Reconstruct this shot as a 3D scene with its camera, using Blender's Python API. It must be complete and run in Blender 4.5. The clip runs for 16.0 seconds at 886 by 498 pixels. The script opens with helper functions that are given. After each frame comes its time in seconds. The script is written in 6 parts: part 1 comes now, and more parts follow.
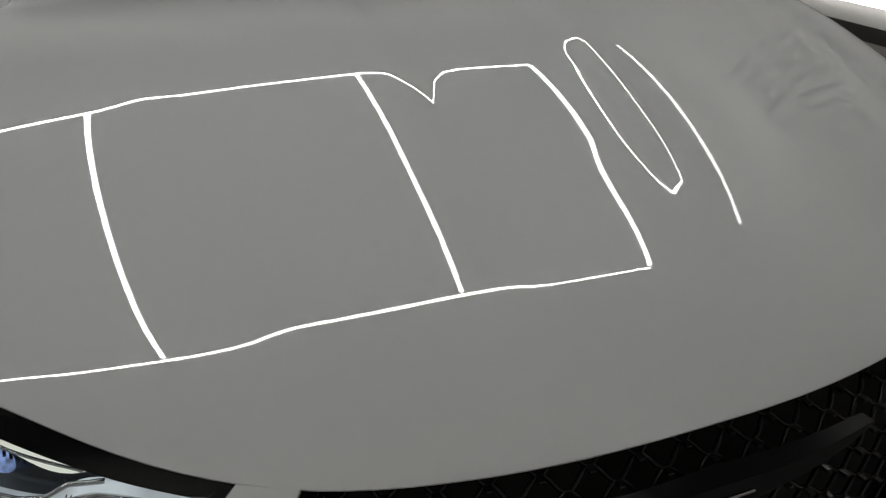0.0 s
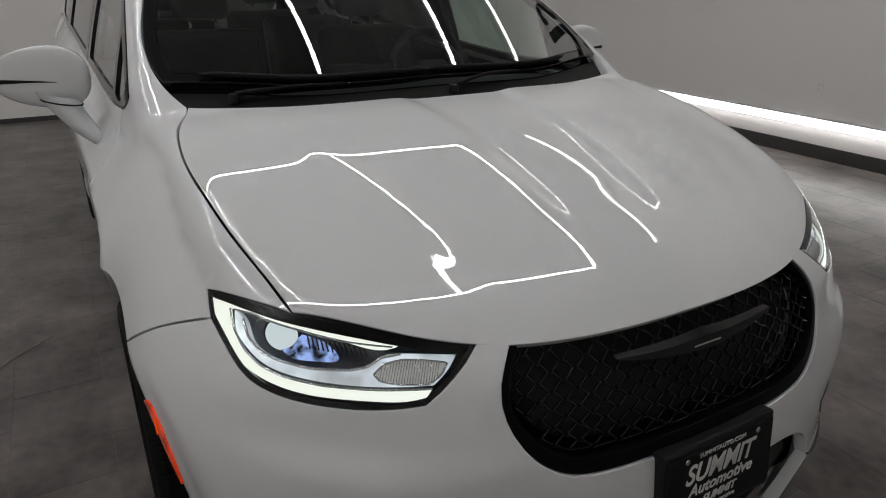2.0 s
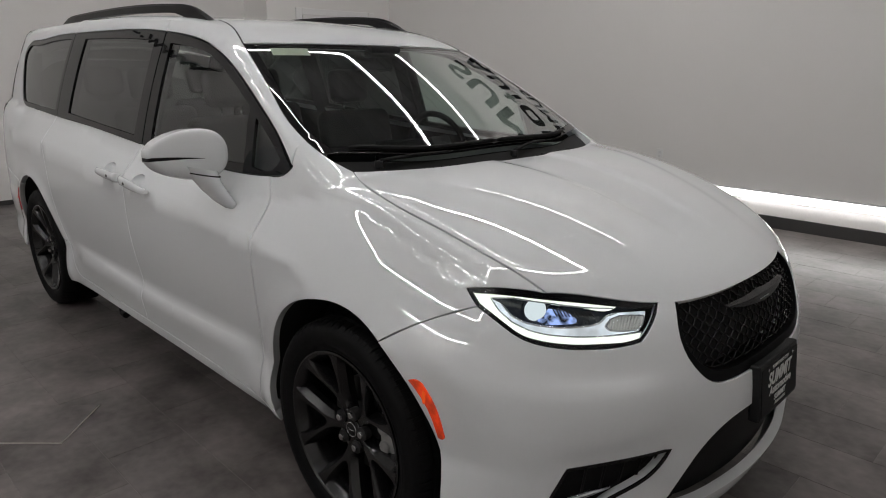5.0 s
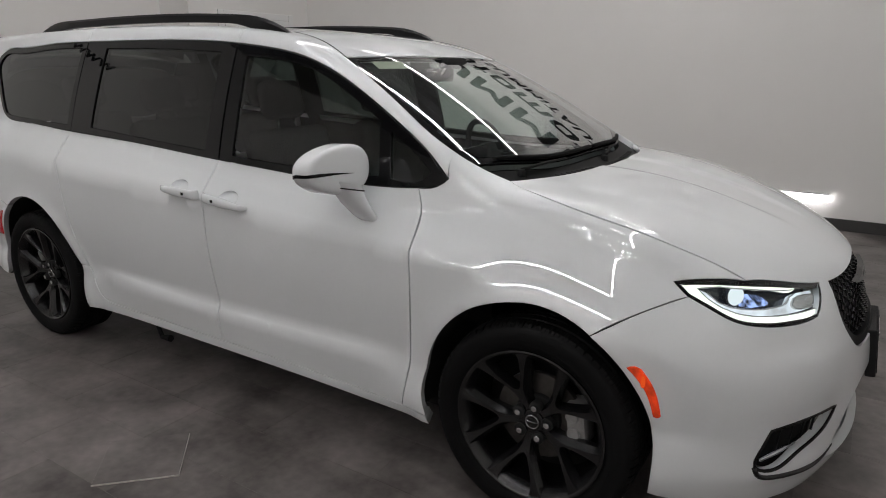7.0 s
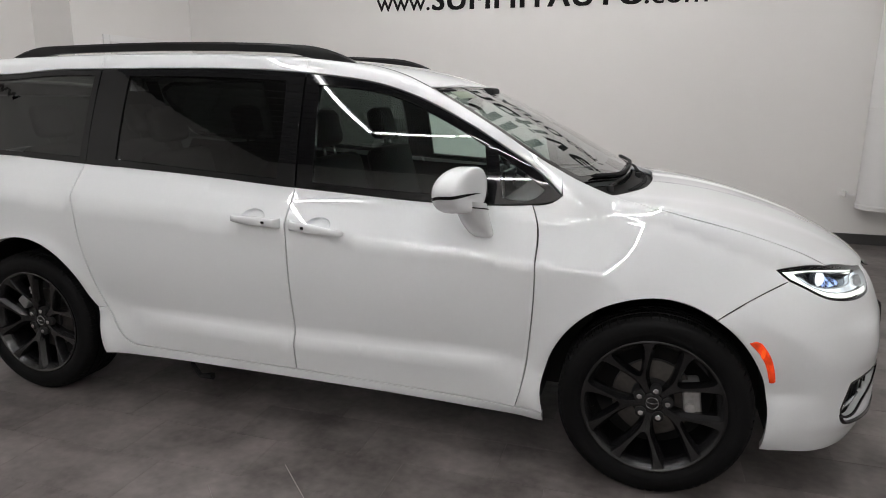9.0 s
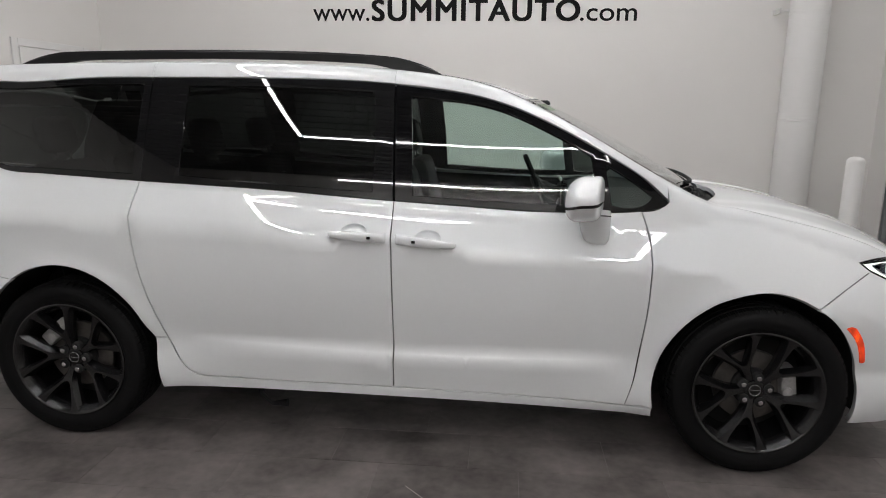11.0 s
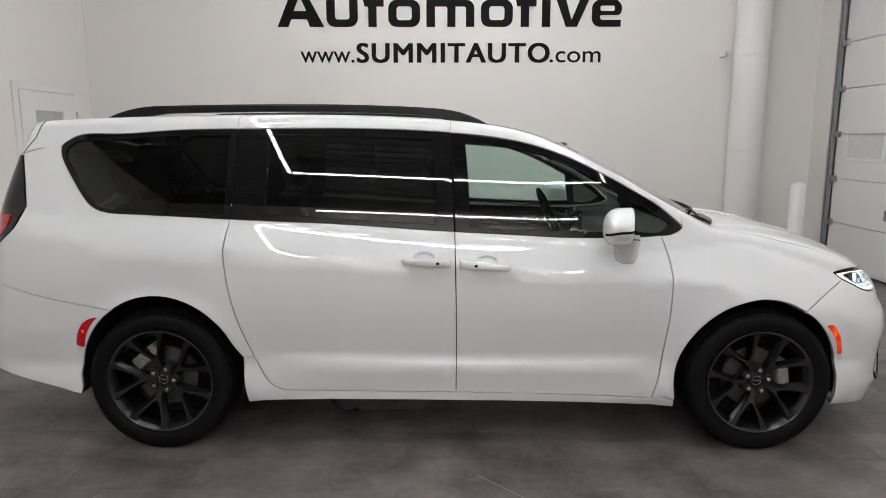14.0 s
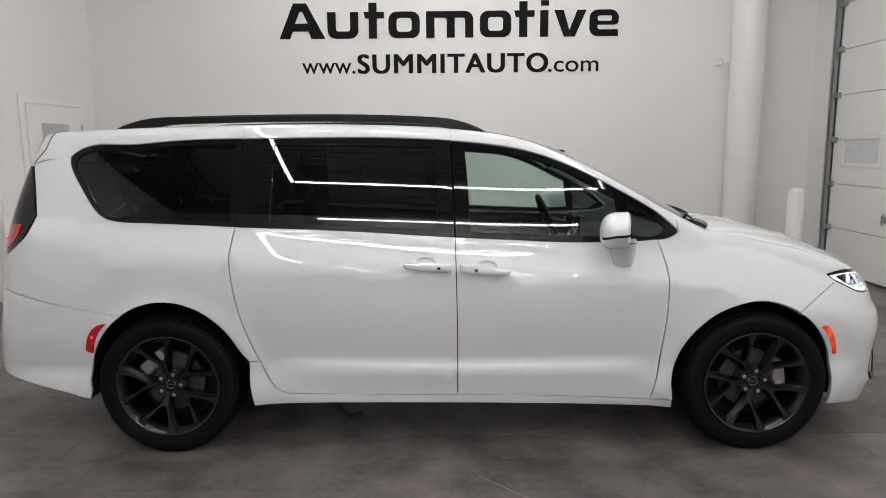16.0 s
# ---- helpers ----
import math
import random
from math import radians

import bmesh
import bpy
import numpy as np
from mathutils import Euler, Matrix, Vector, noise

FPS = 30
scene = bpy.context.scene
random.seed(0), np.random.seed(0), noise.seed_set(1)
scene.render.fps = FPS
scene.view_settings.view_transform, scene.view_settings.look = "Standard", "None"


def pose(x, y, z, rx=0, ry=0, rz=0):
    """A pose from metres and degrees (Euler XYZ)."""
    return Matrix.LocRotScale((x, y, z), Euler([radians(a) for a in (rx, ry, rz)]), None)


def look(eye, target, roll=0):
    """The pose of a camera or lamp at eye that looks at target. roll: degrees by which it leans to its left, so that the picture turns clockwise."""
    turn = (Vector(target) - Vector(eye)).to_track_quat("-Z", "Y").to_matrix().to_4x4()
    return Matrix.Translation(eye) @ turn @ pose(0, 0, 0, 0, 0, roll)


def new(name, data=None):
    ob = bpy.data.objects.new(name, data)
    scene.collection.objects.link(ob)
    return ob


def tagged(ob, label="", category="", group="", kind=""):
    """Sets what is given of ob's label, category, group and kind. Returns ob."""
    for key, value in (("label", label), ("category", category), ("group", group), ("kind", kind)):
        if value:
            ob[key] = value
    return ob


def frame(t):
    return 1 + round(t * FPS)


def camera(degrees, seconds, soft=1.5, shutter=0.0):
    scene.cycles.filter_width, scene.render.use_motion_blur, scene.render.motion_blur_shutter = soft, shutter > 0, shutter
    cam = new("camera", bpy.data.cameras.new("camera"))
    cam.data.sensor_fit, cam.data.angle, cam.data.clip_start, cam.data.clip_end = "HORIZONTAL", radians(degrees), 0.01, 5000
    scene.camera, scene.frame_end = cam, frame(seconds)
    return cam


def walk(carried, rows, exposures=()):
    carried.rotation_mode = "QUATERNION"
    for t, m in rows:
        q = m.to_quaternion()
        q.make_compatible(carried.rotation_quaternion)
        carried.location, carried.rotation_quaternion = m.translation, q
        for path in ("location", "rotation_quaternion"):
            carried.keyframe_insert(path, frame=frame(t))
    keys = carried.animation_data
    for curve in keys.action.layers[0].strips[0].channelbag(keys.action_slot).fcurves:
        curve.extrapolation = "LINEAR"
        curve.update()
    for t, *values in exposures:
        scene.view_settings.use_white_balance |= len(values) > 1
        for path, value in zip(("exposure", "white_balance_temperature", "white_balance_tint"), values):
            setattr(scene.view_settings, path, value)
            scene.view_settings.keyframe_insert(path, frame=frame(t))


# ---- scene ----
cam = camera(67.4, 16.0, soft=1.0)
PATH = [
    (0, (1.206, -0.397, 1.371), (-0.335, 0.128, 0.392), -0.4),
    (0.5, (1.305, -0.487, 1.395), (-0.316, 0.018, 0.338), -0.1),
    (1, (1.406, -0.645, 1.461), (-0.175, -0.014, 0.411), 0.0),
    (1.5, (1.499, -0.806, 1.457), (-0.12, 0.01, 0.613), 0.1),
    (2, (1.602, -0.987, 1.47), (-0.007, -0.074, 0.711), 0.2),
    (2.5, (1.614, -1.108, 1.48), (0.028, -0.099, 0.798), 0.2),
    (3, (1.588, -1.276, 1.482), (0.059, -0.151, 0.85), 0.1),
    (3.5, (1.622, -1.489, 1.5), (0.139, -0.29, 0.895), 0.3),
    (4, (1.69, -1.752, 1.512), (0.26, -0.484, 0.928), 0.4),
    (4.2, (1.67, -1.806, 1.496), (0.252, -0.515, 0.926), 0.5),
    (6.3, (1.127, -2.568, 1.509), (-0.03, -1.029, 0.969), 0.3),
    (6.5, (1.025, -2.633, 1.536), (-0.086, -1.063, 0.989), 0.4),
    (7, (0.84, -2.801, 1.546), (-0.199, -1.176, 1.015), 0.3),
    (7.5, (0.651, -3.066, 1.542), (-0.258, -1.35, 1.061), 0.5),
    (8, (0.413, -3.19, 1.519), (-0.378, -1.415, 1.045), 0.6),
    (8.5, (0.142, -3.304, 1.527), (-0.538, -1.481, 1.065), 0.6),
    (9, (-0.074, -3.467, 1.54), (-0.653, -1.606, 1.093), 0.5),
    (9.5, (-0.288, -3.598, 1.549), (-0.761, -1.704, 1.114), 0.2),
    (10, (-0.561, -3.61, 1.53), (-0.946, -1.695, 1.103), 0.3),
    (10.2, (-0.688, -3.61, 1.531), (-1.025, -1.685, 1.104), 0.5),
    (12.5, (-1.473, -4.097, 1.587), (-1.528, -2.135, 1.202), 0.0),
    (13, (-1.551, -4.218, 1.622), (-1.587, -2.254, 1.244), 0.1),
    (13.5, (-1.605, -4.247, 1.636), (-1.623, -2.28, 1.272), 0.0),
    (14, (-1.611, -4.217, 1.617), (-1.622, -2.245, 1.285), -0.0),
    (14.5, (-1.613, -4.212, 1.614), (-1.641, -2.239, 1.292), -0.2),
    (15, (-1.609, -4.217, 1.615), (-1.633, -2.242, 1.298), -0.3),
    (15.5, (-1.609, -4.244, 1.609), (-1.627, -2.268, 1.299), -0.3),
    (16, (-1.606, -4.295, 1.606), (-1.622, -2.318, 1.303), -0.5),
]
EXPOSURES = [(0, -0.86, 6700, 8), (1, -0.56, 6700, 8), (1.5, -0.44, 6600, 11.5), (2.5, -0.22, 6600, 11.5), (3, -0.38, 6600, 11.5), (3.5, -0.62, 6600, 11.5), (4, -0.36, 6600, 11.5), (6.5, 0.08, 6540, 11.5), (7, 0.16, 6540, 11.5), (7.5, 0.33, 6540, 11.5), (8, 0.40, 6540, 11.5), (8.5, 0.38, 6540, 11.5), (9, 0.62, 6540, 11.5), (9.5, 0.58, 6540, 11.5), (10, 0.55, 6540, 11.5), (12.5, 0.65, 6540, 11.5), (16, 0.68, 6540, 11.5)]

walk(cam, [(t, look(eye, target, roll)) for t, eye, target, roll in PATH], EXPOSURES)

# ---- world: a closed room, lit by its own lamps alone ----
world = bpy.data.worlds.new("world")
scene.world = world
world.use_nodes = True
world.node_tree.nodes["Background"].inputs[0].default_value = (0.02, 0.02, 0.022, 1)
LED = 34.0          # strength of the ceiling strips
WALL_LED = 9.0     # strength of the strip along the wall

# ---- materials ----
def mat(name, base, rough=0.5, metal=0.0, coat=0.0, grain=0.0, scale=40.0, bump=0.0, bscale=None, spec=0.5, rvar=0.0, emit=None, power=0.0, stretch=(1, 1, 1)):
    """A procedural surface: base colour with two scales of variation, roughness variation and a fine bump."""
    m = bpy.data.materials.new(name)
    m.use_nodes = True
    n, l = m.node_tree.nodes, m.node_tree.links
    b = n["Principled BSDF"]
    b.inputs["Base Color"].default_value = (*base, 1)
    b.inputs["Roughness"].default_value = rough
    b.inputs["Metallic"].default_value = metal
    b.inputs["Coat Weight"].default_value = coat
    b.inputs["Coat Roughness"].default_value = 0.02
    b.inputs["Specular IOR Level"].default_value = spec
    if emit:
        b.inputs["Emission Color"].default_value = (*emit, 1)
        b.inputs["Emission Strength"].default_value = power
    if grain or bump or rvar:
        co = n.new("ShaderNodeTexCoord")
        mp = n.new("ShaderNodeMapping")
        mp.inputs["Scale"].default_value = stretch
        l.new(co.outputs["Object"], mp.inputs[0])
        fine, wide = n.new("ShaderNodeTexNoise"), n.new("ShaderNodeTexNoise")
        fine.inputs["Scale"].default_value, fine.inputs["Detail"].default_value = scale, 6
        wide.inputs["Scale"].default_value, wide.inputs["Detail"].default_value = scale / 14, 3
        for t in (fine, wide):
            l.new(mp.outputs[0], t.inputs[0])
        mix = n.new("ShaderNodeMath")
        mix.operation = "ADD"
        l.new(fine.outputs[0], mix.inputs[0])
        l.new(wide.outputs[0], mix.inputs[1])
        if grain:
            ramp = n.new("ShaderNodeMapRange")
            ramp.inputs[1].default_value, ramp.inputs[2].default_value = 0.6, 1.4
            ramp.inputs[3].default_value, ramp.inputs[4].default_value = 1 - grain, 1 + grain
            l.new(mix.outputs[0], ramp.inputs[0])
            v = n.new("ShaderNodeVectorMath")
            v.operation = "SCALE"
            v.inputs[0].default_value = base
            l.new(ramp.outputs[0], v.inputs["Scale"])
            l.new(v.outputs[0], b.inputs["Base Color"])
        if rvar:
            rr = n.new("ShaderNodeMapRange")
            rr.inputs[1].default_value, rr.inputs[2].default_value = 0.6, 1.4
            rr.inputs[3].default_value, rr.inputs[4].default_value = max(rough - rvar, 0.01), rough + rvar
            l.new(mix.outputs[0], rr.inputs[0])
            l.new(rr.outputs[0], b.inputs["Roughness"])
        if bump:
            bp = n.new("ShaderNodeBump")
            bp.inputs["Strength"].default_value, bp.inputs["Distance"].default_value = 1.0, bump
            t = n.new("ShaderNodeTexNoise")
            t.inputs["Scale"].default_value, t.inputs["Detail"].default_value = bscale or scale, 5
            l.new(mp.outputs[0], t.inputs[0])
            l.new(t.outputs[0], bp.inputs["Height"])
            l.new(bp.outputs[0], b.inputs["Normal"])
    return m


def glass(name, tint, gloss=0.045, power=4.0):
    """Thin window glass: tinted see-through with a mirror that grows towards grazing."""
    m = bpy.data.materials.new(name)
    m.use_nodes = True
    n, l = m.node_tree.nodes, m.node_tree.links
    n.remove(n["Principled BSDF"])
    tr, gl, mx, lw = n.new("ShaderNodeBsdfTransparent"), n.new("ShaderNodeBsdfGlossy"), n.new("ShaderNodeMixShader"), n.new("ShaderNodeLayerWeight")
    tr.inputs[0].default_value = (*tint, 1)
    gl.inputs[0].default_value, gl.inputs["Roughness"].default_value = (1, 1, 1, 1), 0.015
    lw.inputs[0].default_value = 0.5
    p, s = n.new("ShaderNodeMath"), n.new("ShaderNodeMath")
    p.operation, s.operation = "POWER", "MULTIPLY_ADD"
    p.inputs[1].default_value = power
    s.inputs[1].default_value, s.inputs[2].default_value = 1 - gloss, gloss
    l.new(lw.outputs["Facing"], p.inputs[0])
    l.new(p.outputs[0], s.inputs[0])
    l.new(s.outputs[0], mx.inputs[0])
    l.new(tr.outputs[0], mx.inputs[1])
    l.new(gl.outputs[0], mx.inputs[2])
    l.new(mx.outputs[0], n["Material Output"].inputs[0])
    return m


def glow(name, colour, power):
    m = bpy.data.materials.new(name)
    m.use_nodes = True
    n, l = m.node_tree.nodes, m.node_tree.links
    e = n.new("ShaderNodeEmission")
    e.inputs[0].default_value, e.inputs[1].default_value = (*colour, 1), power
    l.new(e.outputs[0], n["Material Output"].inputs[0])
    return m


PAINT = mat("white_paint", (0.76, 0.78, 0.792), 0.5, coat=1.0, grain=0.012, scale=900, spec=0.0)
PAINT.node_tree.nodes["Principled BSDF"].inputs["Coat IOR"].default_value = 1.86
PAINT.node_tree.nodes["Principled BSDF"].inputs["Coat Roughness"].default_value = 0.006
COWL = mat("cowl_black", (0.006, 0.006, 0.006), 0.6, grain=0.2, scale=90, spec=0.2)
BADGE = mat("badge_black", (0.004, 0.004, 0.0045), 0.2, spec=0.2)
PIANO = mat("piano_black", (0.006, 0.006, 0.0065), 0.02, spec=0.42)
GLOSS = mat("gloss_black", (0.006, 0.006, 0.0065), 0.035)
TRIMB = mat("window_trim_black", (0.003, 0.003, 0.0035), 0.04, spec=0.36)
SATIN = mat("satin_black", (0.008, 0.008, 0.0085), 0.38, spec=0.2, grain=0.15, scale=60, rvar=0.06)
PLASTIC = mat("black_plastic", (0.009, 0.009, 0.0095), 0.55, spec=0.3, grain=0.2, scale=180, bump=0.0004, bscale=700)
DARK = mat("dark_underside", (0.006, 0.006, 0.006), 0.8, grain=0.3, scale=20)
RUBBER = mat("tyre_rubber", (0.0055, 0.0055, 0.0057), 0.62, spec=0.12, grain=0.22, scale=55, bump=0.0003, bscale=400, rvar=0.1)
ALLOY = mat("black_alloy", (0.006, 0.006, 0.0065), 0.25, metal=0.0, spec=0.6, grain=0.1, scale=80)
STEEL = mat("cast_steel", (0.30, 0.295, 0.29), 0.45, metal=0.3, grain=0.25, scale=50, rvar=0.1)
DISC = mat("brake_disc_iron", (0.085, 0.078, 0.072), 0.42, metal=0.6, grain=0.3, scale=60, rvar=0.1)
MESH = mat("grille_black", (0.003, 0.003, 0.0035), 0.10, spec=0.30)
FRAMEB = mat("grille_frame_black", (0.004, 0.004, 0.0045), 0.40, spec=0.06, grain=0.15, scale=60)
NAME = mat("dull_silver_print", (0.30, 0.30, 0.30), 0.4)
CHROME = mat("chrome", (0.62, 0.62, 0.63), 0.12, metal=1.0)
SILVER = mat("silver_reflector", (0.55, 0.57, 0.6), 0.16, metal=0.9)
# reflector bowl: emission stands in for the light the lamp throws on it
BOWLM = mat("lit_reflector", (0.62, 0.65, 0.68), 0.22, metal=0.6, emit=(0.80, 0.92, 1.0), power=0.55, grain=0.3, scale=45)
INNER = mat("lamp_inner", (0.012, 0.016, 0.024), 0.18, grain=0.3, scale=30)


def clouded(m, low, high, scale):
    """Varies a material's emission from patch to patch."""
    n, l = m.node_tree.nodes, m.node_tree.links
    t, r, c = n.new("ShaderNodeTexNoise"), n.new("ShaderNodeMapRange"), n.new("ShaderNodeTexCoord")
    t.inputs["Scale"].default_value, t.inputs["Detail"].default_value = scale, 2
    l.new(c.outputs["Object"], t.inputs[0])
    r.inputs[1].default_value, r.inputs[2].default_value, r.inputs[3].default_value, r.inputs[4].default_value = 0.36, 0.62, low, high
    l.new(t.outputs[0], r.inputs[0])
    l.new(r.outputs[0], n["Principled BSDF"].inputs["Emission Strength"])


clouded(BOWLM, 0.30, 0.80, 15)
# unlit signal: a weak emission imitates light caught from the headlight
SIGM = mat("signal_reflector", (0.5, 0.51, 0.5), 0.25, metal=0.6, emit=(0.95, 1.0, 0.9), power=0.16, grain=0.3, scale=400)
LEATHER = mat("black_leather", (0.006, 0.006, 0.0063), 0.55, spec=0.10, grain=0.2, scale=90)
TRIMIN = mat("grey_trim", (0.014, 0.014, 0.015), 0.65, spec=0.25, grain=0.15, scale=120, bump=0.0004, bscale=600)
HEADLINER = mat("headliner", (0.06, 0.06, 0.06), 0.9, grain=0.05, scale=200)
CLEAR = glass("windscreen_glass", (0.62, 0.70, 0.67), 0.06, 3.2)
SIDE = glass("door_glass", (0.72, 0.83, 0.78), 0.06)
PRIVACY = glass("privacy_glass", (0.078, 0.090, 0.084), 0.052)
LENS = glass("lamp_lens", (0.94, 0.95, 0.96), 0.018, 5.0)
DRL = glow("daytime_light", (0.93, 1.0, 0.88), 1.25)
BEAM = glow("projector_light", (0.84, 0.97, 1.0), 0.85)
# dark bowl; noise in its emission paints soft blue glow into it
BLUE = mat("blue_inner_light", (0.012, 0.016, 0.024), 0.2, emit=(0.36, 0.52, 1.0), power=0.5, grain=0.1)
clouded(BLUE, 0.0, 1.1, 55)
AMBER = mat("amber_lens", (0.52, 0.045, 0.008), 0.15, coat=1.0, emit=(1.0, 0.06, 0.006), power=0.16, grain=0.25, scale=220)
clouded(AMBER, 0.07, 0.42, 30)
AMBER_HOT = glow("amber_bulb", (1.0, 0.11, 0.018), 0.62)
RED = mat("red_lens", (0.20, 0.004, 0.008), 0.10, coat=0.6, emit=(1.0, 0.004, 0.010), power=0.09, grain=0.2, scale=200)
RED_HOT = glow("red_bulb", (1.0, 0.04, 0.06), 0.6)
WHITE_INK = mat("white_print", (0.72, 0.72, 0.70), 0.5)
WALL = mat("wall_paint", (0.78, 0.765, 0.745), 0.75, grain=0.012, scale=3.5, bump=0.0006, bscale=260)
CEIL = mat("ceiling_paint", (0.17, 0.17, 0.17), 0.9, grain=0.05, scale=3)
DOORW = mat("door_paint", (0.78, 0.775, 0.765), 0.45, grain=0.01, scale=8, bump=0.0002, bscale=90)
BASE = mat("baseboard_vinyl", (0.045, 0.043, 0.042), 0.5, grain=0.1, scale=30)
INK = mat("black_vinyl_letter", (0.007, 0.007, 0.007), 0.6, spec=0.1)
GALV = mat("galvanised_steel", (0.34, 0.35, 0.35), 0.42, metal=0.7, grain=0.18, scale=35, rvar=0.1)
STRIP = glow("led_diffuser", (1.0, 0.995, 0.99), LED)
COVE = glow("wall_wash_diffuser", (1.0, 0.995, 0.99), LED * 0.4)
# southern strips run stronger than the others, to brighten the van's side
SOUTH = glow("wide_led_diffuser", (1.0, 0.995, 0.99), LED * 1.6)
FAR = glow("far_led_diffuser", (1.0, 0.995, 0.99), LED * 2.3)
STRIPW = glow("wall_led_diffuser", (1.0, 0.99, 0.975), WALL_LED)
HOUSING = mat("lamp_housing", (0.7, 0.7, 0.7), 0.5)
GROUT = mat("tile_joint", (0.17, 0.155, 0.147), 0.9, grain=0.2, scale=60)


def tile_material():
    """Dark grey porcelain with cloudy stains and worn patches; each tile takes its own shade."""
    m = mat("floor_tile", (0.13, 0.116, 0.11), 0.32, spec=0.20)
    n, l = m.node_tree.nodes, m.node_tree.links
    b = n["Principled BSDF"]
    geo, info = n.new("ShaderNodeNewGeometry"), n.new("ShaderNodeObjectInfo")
    cloud, fine = n.new("ShaderNodeTexNoise"), n.new("ShaderNodeTexNoise")
    cloud.inputs["Scale"].default_value, cloud.inputs["Detail"].default_value, cloud.inputs["Roughness"].default_value = 3.2, 3, 0.5
    fine.inputs["Scale"].default_value, fine.inputs["Detail"].default_value = 24, 5
    l.new(geo.outputs["Position"], cloud.inputs[0])
    l.new(geo.outputs["Position"], fine.inputs[0])
    mix, tot = n.new("ShaderNodeMath"), n.new("ShaderNodeMath")
    mix.operation, tot.operation = "MULTIPLY_ADD", "MULTIPLY_ADD"
    mix.inputs[1].default_value = 0.34
    l.new(fine.outputs[0], mix.inputs[0])
    l.new(cloud.outputs[0], mix.inputs[2])
    tot.inputs[1].default_value = 0.16
    l.new(info.outputs["Random"], tot.inputs[0])
    l.new(mix.outputs[0], tot.inputs[2])
    shade, v = n.new("ShaderNodeMapRange"), n.new("ShaderNodeVectorMath")
    shade.inputs[1].default_value, shade.inputs[2].default_value, shade.inputs[3].default_value, shade.inputs[4].default_value = 0.47, 1.03, 0.42, 1.60
    l.new(tot.outputs[0], shade.inputs[0])
    v.operation = "SCALE"
    v.inputs[0].default_value = (0.143, 0.127, 0.122)
    l.new(shade.outputs[0], v.inputs["Scale"])
    l.new(v.outputs[0], b.inputs["Base Color"])
    rr = n.new("ShaderNodeMapRange")
    rr.inputs[1].default_value, rr.inputs[2].default_value = 0.3, 0.7
    rr.inputs[3].default_value, rr.inputs[4].default_value = 0.24, 0.36
    l.new(cloud.outputs[0], rr.inputs[0])
    b.inputs["Roughness"].default_value = 0.3
    return m


TILE = tile_material()

# ---- the van's outer skin: one smooth field, zero on the skin and negative inside ----
# The van stands with its front axle over the origin, nose towards +x, its right side towards -y.
WB = 3.089


def spl(pts):
    """A natural cubic spline through (x, y) pairs, straight beyond the ends."""
    p = np.array(sorted(pts), float)
    x, y = p[:, 0], p[:, 1]
    n, h = len(x), np.diff(x)
    a, b = np.eye(n), np.zeros(n)
    for i in range(1, n - 1):
        a[i, i - 1:i + 2] = h[i - 1], 2 * (h[i - 1] + h[i]), h[i]
        b[i] = 6 * ((y[i + 1] - y[i]) / h[i] - (y[i] - y[i - 1]) / h[i - 1])
    m = np.linalg.solve(a, b)
    s0 = (y[1] - y[0]) / h[0] - h[0] * (2 * m[0] + m[1]) / 6
    s1 = (y[-1] - y[-2]) / h[-1] + h[-1] * (m[-2] + 2 * m[-1]) / 6

    def f(q):
        q = np.asarray(q, float)
        c = np.clip(q, x[0], x[-1])
        i = np.clip(np.searchsorted(x, c) - 1, 0, n - 2)
        d, e = x[i + 1] - c, c - x[i]
        v = (m[i] * d ** 3 + m[i + 1] * e ** 3) / (6 * h[i]) + (y[i] / h[i] - m[i] * h[i] / 6) * d + (y[i + 1] / h[i] - m[i + 1] * h[i] / 6) * e
        return v + np.minimum(q - x[0], 0) * s0 + np.maximum(q - x[-1], 0) * s1
    return f


def smax(a, b, k):
    h = np.maximum(k - np.abs(a - b), 0) / k
    return np.maximum(a, b) + h * h * h * k / 6


def smin(a, b, k):
    return -smax(-a, -b, k)


HOOD = spl([(-0.6, 1.2), (-0.2, 1.166), (0.1, 1.145), (0.3, 1.108), (0.5, 1.048), (0.65, 0.988), (0.75, 0.938), (0.84, 0.884), (0.95, 0.80)])
CABIN = spl([(0.3, 0.98), (-0.1, 1.17), (-0.5, 1.385), (-0.8, 1.535), (-1.05, 1.638), (-1.38, 1.705), (-1.8, 1.737), (-2.4, 1.748), (-3.0, 1.74), (-3.6, 1.718), (-4.1, 1.68)])
NOSE = spl([(0.12, 0.85), (0.2, 0.905), (0.3, 0.945), (0.45, 0.958), (0.6, 0.948), (0.7, 0.93), (0.8, 0.898), (0.88, 0.858), (0.95, 0.80), (1.1, 0.62)])
PLAN = spl([(-0.2, 0.012), (0, 0), (0.2, 0.012), (0.33, 0.036), (0.5, 0.09), (0.6, 0.135), (0.7, 0.198), (0.8, 0.285), (0.87, 0.375), (0.93, 0.49), (0.98, 0.66)])
TAIL = spl([(0.15, -4.08), (0.3, -4.18), (0.55, -4.215), (0.75, -4.19), (0.9, -4.165), (1.2, -4.095), (1.45, -3.99), (1.7, -3.875)])
TPLAN = spl([(-0.3, 0.015), (0, 0), (0.3, 0.015), (0.6, 0.07), (0.75, 0.13), (0.86, 0.22), (0.93, 0.34), (0.98, 0.5)])
LOW_X = spl([(0.75, 0.90), (0.4, 0.942), (0.0, 0.968), (-0.5, 0.968), (-1.5, 0.982), (-2.6, 0.988), (-3.3, 0.982), (-3.8, 0.955), (-4.15, 0.90)])
